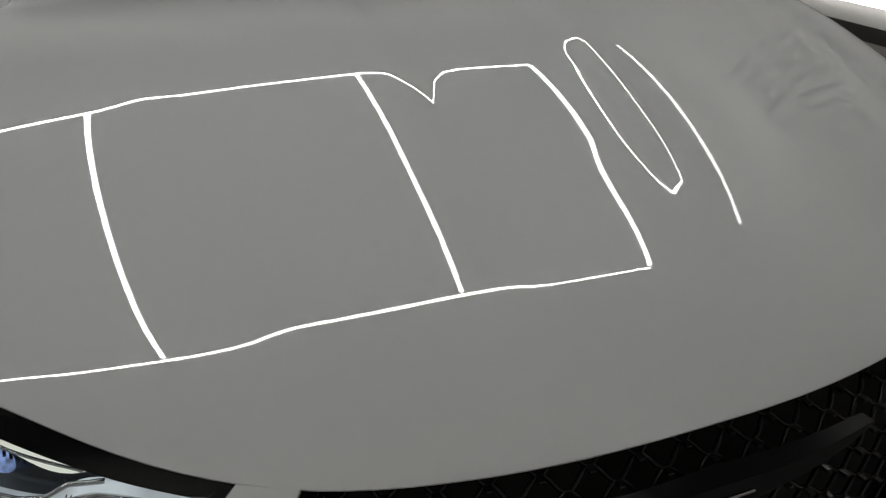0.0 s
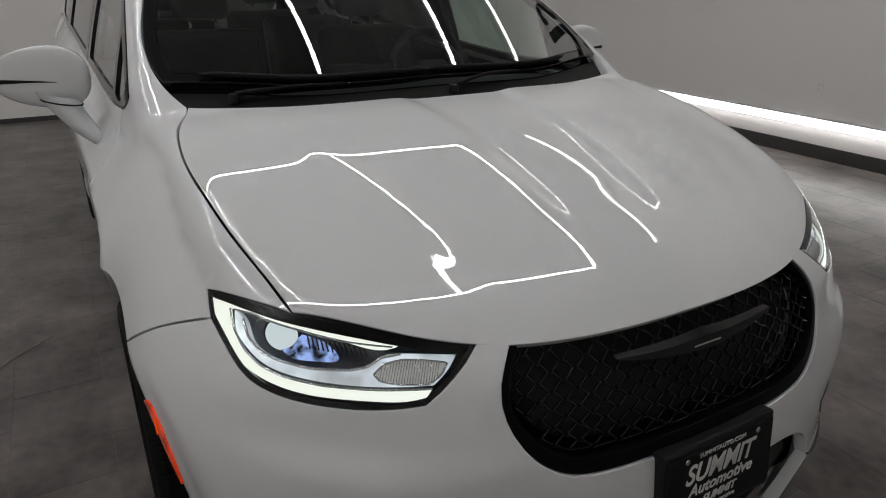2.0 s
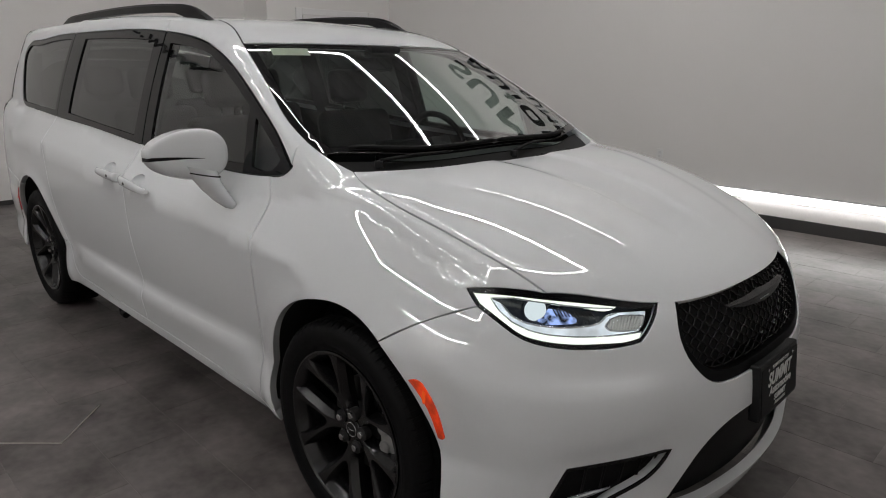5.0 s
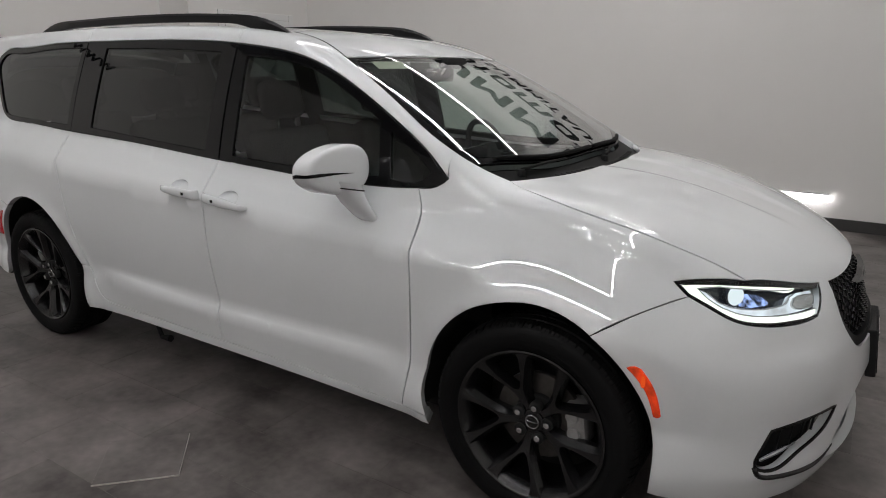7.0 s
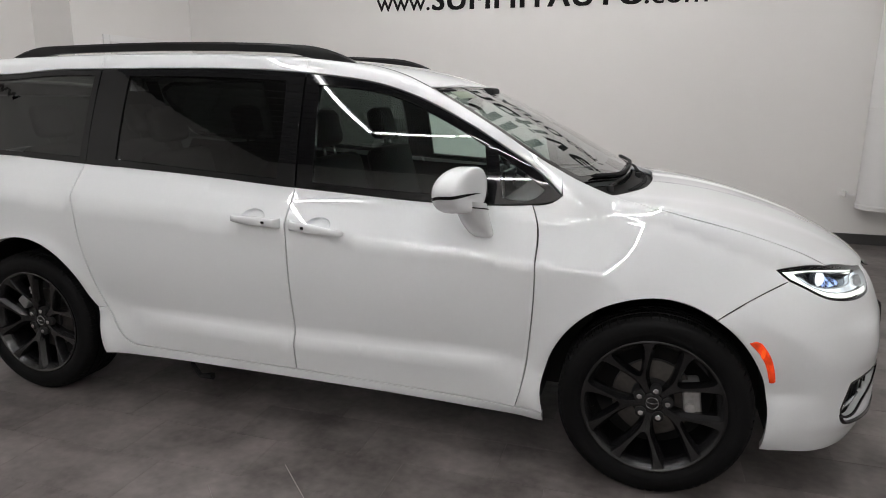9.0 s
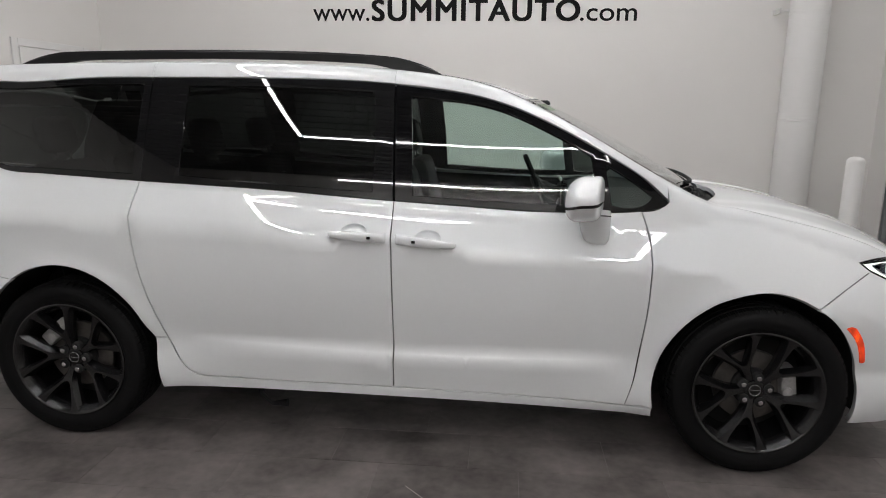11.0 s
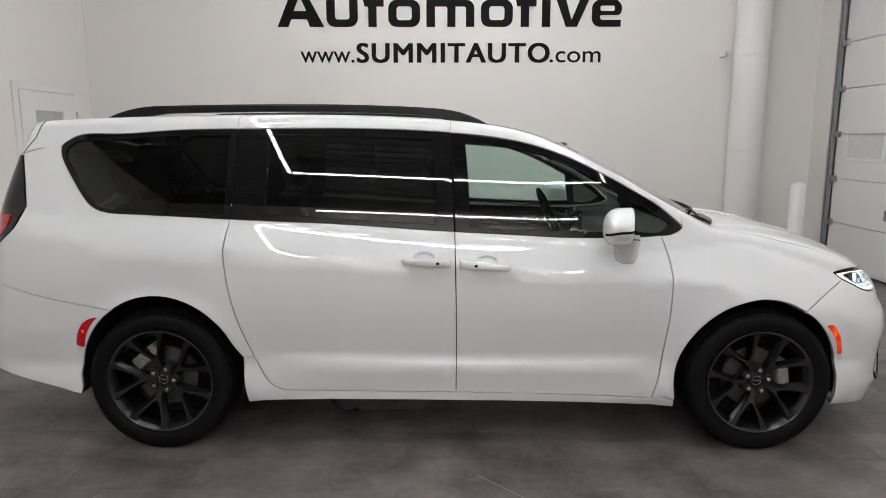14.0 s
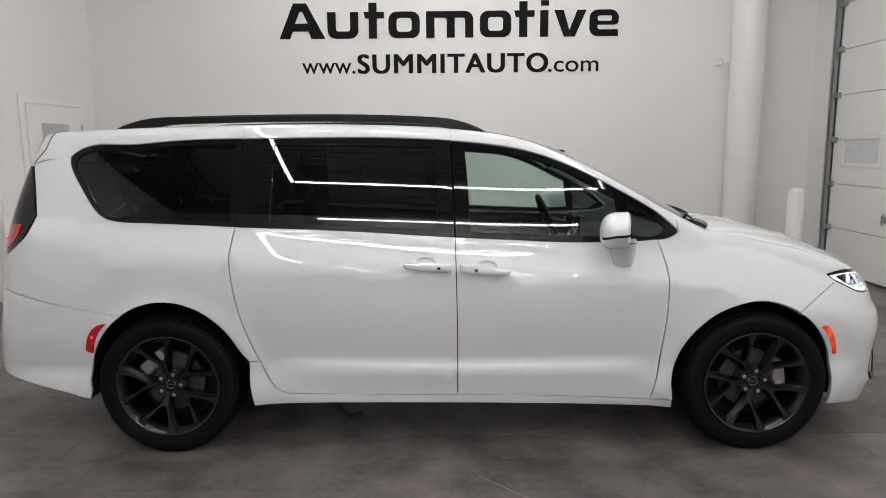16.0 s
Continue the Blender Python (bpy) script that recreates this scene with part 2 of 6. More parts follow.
LOW_Z = spl([(0.1, 0.14), (0.3, 0.088), (0.46, 0.049), (0.54, 0.034), (0.66, 0.014), (0.8, 0.001), (0.95, 0.002), (1.2, 0.03)])
SILL_Z = spl([(0.1, 0.16), (0.18, 0.10), (0.24, 0.055), (0.29, 0.034), (0.34, 0.030), (0.46, 0.047), (0.55, 0.075), (0.8, 0.2), (1.2, 0.4)])
BELT_Z = spl([(0.7, 0.85), (0.4, 0.925), (0.0, 1.06), (-0.4, 1.118), (-1.0, 1.102), (-1.5, 1.122), (-2.1, 1.158), (-2.7, 1.19), (-3.3, 1.222), (-4.1, 1.29)])
BELT_W = spl([(0.7, 0.72), (0.4, 0.815), (0.0, 0.822), (-0.4, 0.842), (-1.0, 0.863), (-1.5, 0.873), (-2.1, 0.885), (-2.7, 0.895), (-3.3, 0.890), (-3.8, 0.85), (-4.1, 0.80)])

DOOR_Z = spl([(0.3, 0.10), (0.46, 0.052), (0.54, 0.036), (0.66, 0.015), (0.8, 0.001), (0.95, 0.002), (1.2, 0.03)])
UNDER_Z = spl([(0.1, 0.16), (0.18, 0.10), (0.225, 0.060), (0.26, 0.046), (0.295, 0.042), (0.32, 0.0395), (0.36, 0.0335), (0.40, 0.0265), (0.465, 0.0155), (0.6, -0.006), (0.8, -0.04), (1.2, -0.1)])
EDGE_Z = spl([(-2.7, 0.50), (-2.2, 0.474), (-1.6, 0.452), (-1.0, 0.45), (-0.5, 0.463)])
CREASE = [(-3.6, 1.045), (-3.29, 1.066), (-3.01, 1.071), (-2.71, 1.062), (-2.28, 1.039), (-1.84, 1.014), (-1.3, 0.981), (-1.04, 0.962), (-0.62, 0.926), (-0.4, 0.908)]
CREASE_Z = spl(CREASE)


def half_width(x, z):
    zb, wb = BELT_Z(x), BELT_W(x)
    d = z - zb
    # the doors are scooped above a sharp edge that runs low along them; another crease runs through the handles and fades at the rear
    f = 1 / (1 + np.exp(np.clip((-2.42 - x) / 0.06, -40, 40))) / (1 + np.exp(np.clip((x + 0.60) / 0.045, -40, 40)))
    mask = 1 / (1 + np.exp(np.clip((-3.36 - x) / 0.05, -40, 40))) / (1 + np.exp(np.clip((x + 0.20) / 0.09, -40, 40)))
    zc = CREASE_Z(x)
    zl = z - mask * np.maximum(z - 0.90, 0)
    scoop = smax(smin(DOOR_Z(zl), 0.024 + 0.42 * (z - EDGE_Z(x)), 0.014), UNDER_Z(z), 0.0035)
    low = LOW_X(x) - f * scoop - (1 - f) * smin(LOW_Z(zl), SILL_Z(z), 0.012) - mask * 0.0045 * (1 - np.exp(-np.clip(zc - z, 0, 2) / 0.045))
    for ax in (-0.013, -3.075):
        r = np.hypot(x - ax, (z - 0.355))
        low = low + 0.016 * np.exp(-((r - 0.45) / 0.055) ** 2)
    low = low + 0.016 / (1 + np.exp(np.clip((x + 3.56) / 0.04, -40, 40))) / (1 + np.exp(np.clip((z - 0.675) / 0.016, -40, 40)))     # the rear bumper stands proud
    # above the crease the doors roll in ever more steeply towards the windows, the front wings more gently
    roll = 1 / (1 + np.exp(np.clip((x + 0.50) / 0.06, -40, 40)))
    tight = -0.40 * d + 0.032 * (1 - np.exp(np.clip(d, -0.6, 0.10) / 0.02))
    old = wb + roll * tight + (1 - roll) * (-0.8 * d - np.clip(d, -0.4, 9) ** 2)
    wc, rise = LOW_X(x) - 0.001, np.maximum(zb - zc, 0.05)
    lean = 0.62 + 0.14 * np.clip((x + 2.4) / 1.4, 0, 1)
    bend = np.maximum((wc - wb - lean * rise) / rise ** 2, 0.2)
    h = z - zc
    door = wc - lean * h - bend * np.clip(h, 0, 0.3) ** 2
    shoulder = mask * door + (1 - mask) * old
    glass = wb - 0.25 * d - 0.19 * d * np.abs(d)
    return smin(low, smax(shoulder, glass, 0.007), 0.012 - 0.006 * mask)


def top_height(x, y):
    q = y * y
    hood = HOOD(x + 0.25 * q) - 0.03 * q
    # two creases converge towards the nose and a shallow valley runs down the middle
    w = np.abs(y)
    fade = np.clip((0.90 - x - 0.25 * q) / 0.36, 0, 1)
    fade = fade * fade * (3 - 2 * fade)
    mid = np.clip((0.70 - x - 0.25 * q) / 0.2, 0, 1)
    mid = mid * mid * (3 - 2 * mid)
    hood = hood + fade * 0.004 / (1 + np.exp(np.clip((w - 0.512 + 0.32 * (x - 0.26)) / 0.015, -40, 40))) - mid * 0.0085 / (1 + np.exp(np.clip((w - 0.125 + 0.06 * (x - 0.5)) / 0.011, -40, 40)))
    cabin = CABIN(x + 0.22 * q) - 0.022 * q - 0.004
    return smax(hood, cabin, 0.02)


def field(x, y, z):
    w = np.abs(y)
    side = (w - half_width(x, z)) * 0.95
    top = (z - top_height(x, np.minimum(w, 1.1))) * 0.88
    # the bumper's shoulder swells beside the grille, with a step under it and a lip along the chin
    beside = np.exp(-((w - 0.70) / 0.20) ** 2)
    swell = 0.026 / (1 + np.exp(np.clip((z - 0.715) / 0.012, -40, 40))) / (1 + np.exp(np.clip((0.545 - z) / 0.022, -40, 40)))
    chin = 0.016 * np.exp(-((z - 0.335) / 0.035) ** 2)
    nose = x - (NOSE(z) - PLAN(np.minimum(w, 1.05)) + beside * (swell + chin))
    tail = (TAIL(z) + TPLAN(np.minimum(w, 1.05))) - x
    ends = np.maximum(nose * 0.8, tail * 0.8)
    k = 0.05 + 0.05 / (1 + np.exp(-(x + 0.3) / 0.08))
    return smax(smax(side, top, k), ends, 0.07)


def on_skin(axis, p, q, sign=-1, off=0.0):
    """The third coordinate at which the skin lies, seen along an axis: 'y' takes (x, z), 'z' takes (x, y), 'x' takes (y, z)."""
    p, q = np.asarray(p, float), np.asarray(q, float)
    lo = np.zeros_like(p) if axis != "x" else np.full_like(p, -1.5)
    hi = np.full_like(p, {"y": 1.3, "z": 2.1, "x": 1.4}[axis])
    if axis == "z":
        lo = lo + 0.3
    if axis == "x" and sign < 0:
        lo, hi = lo - 0.5, np.full_like(p, -4.6)
    for _ in range(36):
        m = (lo + hi) / 2
        v = field(*{"y": (p, m, q), "z": (p, q, m), "x": (m, p, q)}[axis]) - off
        inside = v < 0
        lo, hi = np.where(inside, m, lo), np.where(inside, hi, m)
    return (lo + hi) / 2


def skin_normal(x, y, z):
    e = 1e-3
    n = np.stack([field(x + e, y, z) - field(x - e, y, z), field(x, y + e, z) - field(x, y - e, z), field(x, y, z + e) - field(x, y, z - e)], -1)
    return n / np.linalg.norm(n, axis=-1, keepdims=True)

# ---- mesh helpers ----
from mathutils import geometry


def part(name, bm, material, parent=None, label="", smooth=False):
    """Links a bmesh as one mesh object under a thing or a part."""
    me = bpy.data.meshes.new(name)
    bm.normal_update()
    bm.to_mesh(me)
    bm.free()
    me.materials.append(material)
    if smooth:
        me.polygons.foreach_set("use_smooth", [True] * len(me.polygons))
        if smooth is not True:
            me.set_sharp_from_angle(angle=radians(smooth))
    ob = new(name, me)
    ob.parent = parent
    return tagged(ob, label)


def thing(name, label, category, at=(0, 0, 0), group="", kind=""):
    ob = new(name)
    ob.location = at
    return tagged(ob, label, category, group, kind)


def add_box(bm, x0, y0, z0, x1, y1, z1, bevel=0.0, seg=2, m=None):
    r = bmesh.ops.create_cube(bm, size=1)
    vs = r["verts"]
    bmesh.ops.scale(bm, vec=(x1 - x0, y1 - y0, z1 - z0), verts=vs)
    bmesh.ops.translate(bm, vec=((x0 + x1) / 2, (y0 + y1) / 2, (z0 + z1) / 2), verts=vs)
    if bevel:
        es = list({e for v in vs for e in v.link_edges})
        r = bmesh.ops.bevel(bm, geom=es, offset=bevel, segments=seg, affect="EDGES", profile=0.5)
        vs = list({v for f in r["faces"] for v in f.verts} | {v for v in vs if v.is_valid})
    if m is not None:
        bmesh.ops.transform(bm, matrix=m, verts=vs)
    return vs


def box(name, material, x0, y0, z0, x1, y1, z1, parent=None, bevel=0.0, label=""):
    bm = bmesh.new()
    add_box(bm, x0, y0, z0, x1, y1, z1, bevel)
    return part(name, bm, material, parent, label)


def add_cyl(bm, p, q, r0, r1=None, seg=24, bevel=0.0):
    p, q = Vector(p), Vector(q)
    d = q - p
    m = Matrix.Translation((p + q) / 2) @ d.to_track_quat("Z", "Y").to_matrix().to_4x4()
    r = bmesh.ops.create_cone(bm, cap_ends=True, segments=seg, radius1=r0, radius2=r0 if r1 is None else r1, depth=d.length)
    vs = r["verts"]
    if bevel:
        es = [e for e in {e for v in vs for e in v.link_edges} if any(len(f.verts) > 4 for f in e.link_faces)]
        r = bmesh.ops.bevel(bm, geom=es, offset=bevel, segments=3, affect="EDGES", profile=0.5)
        vs = list({v for f in r["faces"] for v in f.verts} | {v for v in vs if v.is_valid})
    bmesh.ops.transform(bm, matrix=m, verts=vs)
    return vs


def revolve(bm, profile, seg=48, closed=False):
    """Turns (radius, y) pairs about the y axis."""
    rings = []
    for i in range(seg):
        a = 2 * math.pi * i / seg
        rings.append([bm.verts.new((r * math.cos(a), y, r * math.sin(a))) for r, y in profile])
    n = len(profile)
    for i in range(seg):
        a, b = rings[i], rings[(i + 1) % seg]
        for j in range(n if closed else n - 1):
            k = (j + 1) % n
            bm.faces.new((a[j], b[j], b[k], a[k]))
    return rings


def tube(bm, pts, r, seg=6, flat=1.0, cap=True):
    """A round or flattened bar along a line of points; r is one radius or one per point."""
    pts = [Vector(p) for p in pts]
    rad = r if isinstance(r, (list, tuple)) else [r] * len(pts)
    rings = []
    for i, p in enumerate(pts):
        d = (pts[min(i + 1, len(pts) - 1)] - pts[max(i - 1, 0)]).normalized()
        u = d.cross(Vector((0, 0, 1)))
        if u.length < 1e-3:
            u = d.cross(Vector((0, 1, 0)))
        u.normalize()
        v = u.cross(d)
        rings.append([bm.verts.new(p + rad[i] * (math.cos(a) * u + flat * math.sin(a) * v)) for a in (2 * math.pi * (k + 0.5) / seg for k in range(seg))])
    for a, b in zip(rings, rings[1:]):
        for k in range(seg):
            bm.faces.new((a[k], a[(k + 1) % seg], b[(k + 1) % seg], b[k]))
    if cap:
        bm.faces.new(rings[0][::-1])
        bm.faces.new(rings[-1])
    return rings


def text(name, words, size, m, material, parent=None, depth=0.003, bold=0.0, wide=1.0, align="CENTER", fit=None, shear=0.0, space=1.0, heavy=0.0):
    """Flat raised lettering; fit gives its width in metres, heavy a thicker stroke."""
    cu = bpy.data.curves.new(name, "FONT")
    cu.body, cu.size, cu.extrude, cu.align_x, cu.offset, cu.shear = words, size, depth / 2, align, bold, shear
    cu.resolution_u, cu.space_character = 5, space
    ob = bpy.data.objects.new(name, cu)
    scene.collection.objects.link(ob)
    bpy.context.view_layer.update()
    me = bpy.data.meshes.new_from_object(ob.evaluated_get(bpy.context.evaluated_depsgraph_get()))
    bpy.data.objects.remove(ob)
    me.name = name
    co = np.array([v.co for v in me.vertices])
    lo, hi = co.min(0), co.max(0)
    sx = (fit / (hi[0] - lo[0])) if fit else wide
    mid = (lo[0] + hi[0]) / 2 if align == "CENTER" else lo[0]
    for v in me.vertices:
        v.co = m @ Vector(((v.co.x - mid) * sx, v.co.y, v.co.z))
    if heavy:
        v0 = np.array([v.co for v in me.vertices])
        f0 = [tuple(p.vertices) for p in me.polygons]
        V, F = [], []
        for k, (dx, dy) in enumerate(((0, 0), (-1, 0.4), (1, 0.4), (-1, -0.4), (1, -0.4))):
            d = m.to_3x3() @ Vector((dx * heavy, dy * heavy, 0.0003 * k))
            F += [tuple(i + len(V) for i in f) for f in f0]
            V += [tuple(q + np.array(d)) for q in v0]
        me = bpy.data.meshes.new(name)
        me.from_pydata(V, [], F)
    me.materials.clear()
    me.materials.append(material)
    ob = new(name, me)
    ob.parent = parent
    return ob


def curve(pts, step=0.03, closed=True):
    """A smooth closed outline through points; a third number 1 marks a sharp corner."""
    P = [tuple(p[:2]) for p in pts]
    C = [i for i, p in enumerate(pts) if len(p) > 2 and p[2]]
    out = []

    def sweep(q, a=0, b=None):
        q = np.array(q, float)
        s = np.r_[0, np.cumsum(np.hypot(*np.diff(q, axis=0).T))]
        lo, hi = s[a], s[b if b is not None else -1]
        n = max(int(math.ceil((hi - lo) / step)), 1)
        t = np.linspace(lo, hi, n + 1)[:-1]
        if len(q) == 2:
            return np.stack([np.interp(t, s, q[:, k]) for k in (0, 1)], -1)
        return np.stack([spl(list(zip(s, q[:, k])))(t) for k in (0, 1)], -1)
    if not C:
        n = len(P)
        q = P[-3:] + P + P[:4]
        return sweep(q, 3, 3 + n)
    P, C = P[C[0]:] + P[:C[0]], [c - C[0] for c in C] + [len(P)]
    P.append(P[0])
    for a, b in zip(C, C[1:]):
        out.append(sweep(P[a:b + 1]))
    return np.concatenate(out)


def inside(p, loop):
    a, b = loop, np.roll(loop, -1, 0)
    r = np.zeros(len(p), bool)
    for (x0, y0), (x1, y1) in zip(a, b):
        hit = ((y0 > p[:, 1]) != (y1 > p[:, 1]))
        with np.errstate(divide="ignore", invalid="ignore"):
            r ^= hit & (p[:, 0] < (x1 - x0) * (p[:, 1] - y0) / ((y1 - y0) or 1e-12) + x0)
    return r


def away(p, loop):
    a, b = loop, np.roll(loop, -1, 0)
    best = np.full(len(p), 9.0)
    for u, v in zip(a, b):
        d = v - u
        t = np.clip(((p - u) @ d) / max(d @ d, 1e-12), 0, 1)
        best = np.minimum(best, np.hypot(*(p - u - t[:, None] * d).T))
    return best


CX, RX = 0.0, -3.0      # the axes about which the nose and the tail are unrolled


def project(axis, p, q, off=0.0, side=-1):
    """Points of the skin from a flat outline. y: (x, z); z: (x, y); d: (x, slant of side and top); c and t: (angle round the nose or tail, z)."""
    if axis == "y":
        return np.stack([p, side * on_skin("y", p, q, off=off), q], -1)
    if axis == "z":
        return np.stack([p, q, on_skin("z", p, q, off=off)], -1)
    lo, hi = np.full_like(p, 0.15), np.full_like(p, 2.6)

    def at(r):
        if axis == "d":
            return p, (r - q) * 0.70711, (r + q) * 0.70711
        if axis == "c":
            return CX + r * np.cos(p), r * np.sin(p), q
        return RX - r * np.cos(p), r * np.sin(p), q
    for _ in range(36):
        m = (lo + hi) / 2
        v = field(*at(m)) < off
        lo, hi = np.where(v, m, lo), np.where(v, hi, m)
    x, y, z = at((lo + hi) / 2)
    return np.stack([x, side * y if axis == "d" else y, z], -1)


def flat(axis, *pts):
    """Turns points (x, y or None, z or None[, corner]) on the skin into outline points for axis d, c or t."""
    out = []
    for x, y, z, *c in pts:
        if y is None:
            y = float(on_skin("y", [x], [z])[0])
        if z is None:
            z = float(on_skin("z", [x], [y])[0])
        if axis == "d":
            out.append((x, (z - y) * 0.70711, *c))
        elif axis == "c":
            out.append((math.atan2(y, x - CX), z, *c))
        else:
            out.append((math.atan2(y, RX - x), z, *c))
    return out


def panel(name, axis, loops, material, parent, side=-1, off=0.0, depth=0.030, gap=0.0043, step=0.045, label="", rim=True, lines=()):
    """A sheet of the skin within an outline, with holes, a rounded edge and a turned-in rim."""
    loops = [np.asarray(l, float) for l in loops]
    lo, hi = loops[0].min(0), loops[0].max(0)
    gx, gy = np.meshgrid(np.arange(lo[0] + step / 2, hi[0], step), np.arange(lo[1] + step / 2, hi[1], step))
    g = np.stack([gx.ravel(), gy.ravel()], -1)
    if len(g):
        keep = inside(g, loops[0]) & (away(g, loops[0]) > step * 0.45)
        for h in loops[1:]:
            keep &= ~inside(g, h) & (away(g, h) > step * 0.45)
        g = g[keep]
    for q in lines:
        q = np.asarray(q, float)
        g = g[away(g, q[:-1]) > step * 0.4] if len(g) else g
        ok = inside(q, loops[0]) & (away(q, loops[0]) > 0.008)
        for h in loops[1:]:
            ok &= ~inside(q, h) & (away(q, h) > 0.008)
        g = np.concatenate([g, q[ok]])
    pts, edges, rows = [], [], []
    for l in loops:
        s = len(pts)
        pts += [tuple(v) for v in l]
        rows.append(list(range(s, s + len(l))))
        edges += [(s + i, s + (i + 1) % len(l)) for i in range(len(l))]
    pts += [tuple(v) for v in g]
    vs, _, fs, ov, _, _ = geometry.delaunay_2d_cdt([Vector(v) for v in pts], edges, [], 0, 1e-6)
    back = {i: k for k, src in enumerate(ov) for i in src}
    v2 = np.array([(v.x, v.y) for v in vs])
    fs = np.array([f for f in fs if len(f) == 3])
    mid = v2[fs].mean(1)
    ok = inside(mid, loops[0])
    for h in loops[1:]:
        ok &= ~inside(mid, h)
    fs = fs[ok]
    P = project(axis, v2[:, 0], v2[:, 1], off, side)
    N = skin_normal(P[:, 0], P[:, 1], P[:, 2])
    fn = np.cross(P[fs[:, 1]] - P[fs[:, 0]], P[fs[:, 2]] - P[fs[:, 0]])
    flip = (fn * N[fs[:, 0]]).sum(1) < 0
    fs[flip] = fs[flip][:, ::-1]
    P, N, F = list(P), list(N), [tuple(f) for f in fs]
    if rim:
        used = {(f[i], f[(i + 1) % 3]) for f in F for i in range(3)}
        for r in rows:
            r = [back[i] for i in r if i in back]
            r = [k for i, k in enumerate(r) if k != r[i - 1]]
            if (r[0], r[1]) not in used:
                r = r[::-1]
            n = len(r)
            A = np.array([P[k] for k in r])
            nn = np.array([N[k] for k in r])
            tang = np.roll(A, -1, 0) - np.roll(A, 1, 0)
            out = np.cross(tang, nn)
            out /= np.maximum(np.linalg.norm(out, axis=1, keepdims=True), 1e-9)
            A = A - out * gap
            b1, b2 = len(P), len(P) + n
            for i, k in enumerate(r):
                P[k] = A[i]
            e = min(0.002, gap)
            P += list(A + out * e - nn * e) + list(A + out * e - nn * depth)
            N += list(out) + list(out)
            for i in range(n):
                j = (i + 1) % n
                F += [(r[i], b1 + i, b1 + j, r[j]), (b1 + i, b2 + i, b2 + j, b1 + j)]
    me = bpy.data.meshes.new(name)
    me.from_pydata([tuple(map(float, p)) for p in P], [], [tuple(map(int, f)) for f in F])
    me.polygons.foreach_set("use_smooth", [True] * len(me.polygons))
    me.normals_split_custom_set_from_vertices([tuple(map(float, n)) for n in N])
    me.materials.append(material)
    ob = new(name, me)
    ob.parent = parent
    return tagged(ob, label)

# ---- the room ----
WY, FX, BX, CY, HZ = 4.69, 3.20, -6.85, -9.6, 5.5     # lettered wall, gate wall, back wall, wall behind the camera, ceiling
JX, JY = -6.30, 2.66                                  # the back wall steps forward beside the door


def slab(name, material, x0, y0, z0, x1, y1, z1, label, category):
    return tagged(box(name, material, x0, y0, z0, x1, y1, z1), label, category, kind="structure")


slab("wall_north", WALL, JX, WY, 0, FX + 0.2, WY + 0.2, HZ, "off-white painted wall behind the van with black lettering", "wall")
slab("wall_south", WALL, BX - 0.2, CY - 0.2, 0, FX + 0.2, CY, HZ, "plain off-white painted wall facing the van's side", "wall")
slab("wall_west", WALL, BX - 0.2, CY, 0, BX, JY, HZ, "off-white painted back wall with black lettering", "wall")
slab("wall_west", WALL, BX - 0.2, JY, 0, JX, WY + 0.2, HZ, "off-white painted wall with a white door", "wall")
slab("ceiling", CEIL, BX - 0.2, CY - 0.2, HZ, FX + 0.2, WY + 0.2, HZ + 0.15, "dark ceiling of ribbed deck over strip lights", "ceiling")
bm = bmesh.new()
for y in np.arange(CY + 0.2, WY - 0.1, 0.30):
    add_box(bm, BX, y, HZ - 0.035, FX, y + 0.11, HZ - 0.001)
tagged(part("ceiling_ribs", bm, CEIL), "dark ribs of the steel roof deck", "ceiling", kind="structure")
# the gate wall stands either side of the gate and above it
GY0, GY1, GZ = -0.2, 4.30, 4.2
slab("wall_east", WALL, FX, GY1, 0, FX + 0.2, WY, HZ, "off-white wall beside the sectional garage door", "wall")
slab("wall_east", WALL, FX, CY, 0, FX + 0.2, GY0, HZ, "off-white wall beside the sectional garage door", "wall")
slab("wall_east", WALL, FX, GY0, GZ, FX + 0.2, GY1, HZ, "off-white wall above the sectional garage door", "wall")

# dark baseboards
slab("baseboard", BASE, JX, WY - 0.014, 0.0, FX, WY, 0.115, "dark vinyl baseboard along the lettered wall", "baseboard")
slab("baseboard", BASE, FX - 0.014, GY1 + 0.10, 0.0, FX, WY - 0.014, 0.115, "dark vinyl baseboard beside the garage door", "baseboard")
slab("baseboard", BASE, BX, CY, 0.0, BX + 0.014, JY, 0.05, "thin dark baseboard along the back wall", "baseboard")

# floor bed under the tiles
slab("floor", GROUT, BX - 0.2, CY - 0.2, -0.12, FX + 0.6, WY + 0.2, -0.0012, "dark grey tiled showroom floor with thin joints", "floor")

# lettering on the wall
sign = thing("wall_lettering", "black vinyl lettering in three lines on the off-white wall", "lettering", (0, WY, 0))
face = pose(0, 0, 0, 90, 0, 0)
text("web_address", "www.", 0.30, Matrix.Translation((-3.16, -0.004, 2.575)) @ face, INK, sign, fit=0.70, bold=0.002)
text("web_address", "SUMMITAUTO", 0.345, Matrix.Translation((-1.53, -0.004, 2.575)) @ face, INK, sign, fit=2.48, heavy=0.011, space=1.12)
text("web_address", ".com", 0.30, Matrix.Translation((0.05, -0.004, 2.575)) @ face, INK, sign, fit=0.66, bold=0.002)


def arc2(cx, cy, r, a0, a1, n=6):
    return [(cx + r * math.cos(radians(a)), cy + r * math.sin(radians(a))) for a in np.linspace(a0, a1, n + 1)]


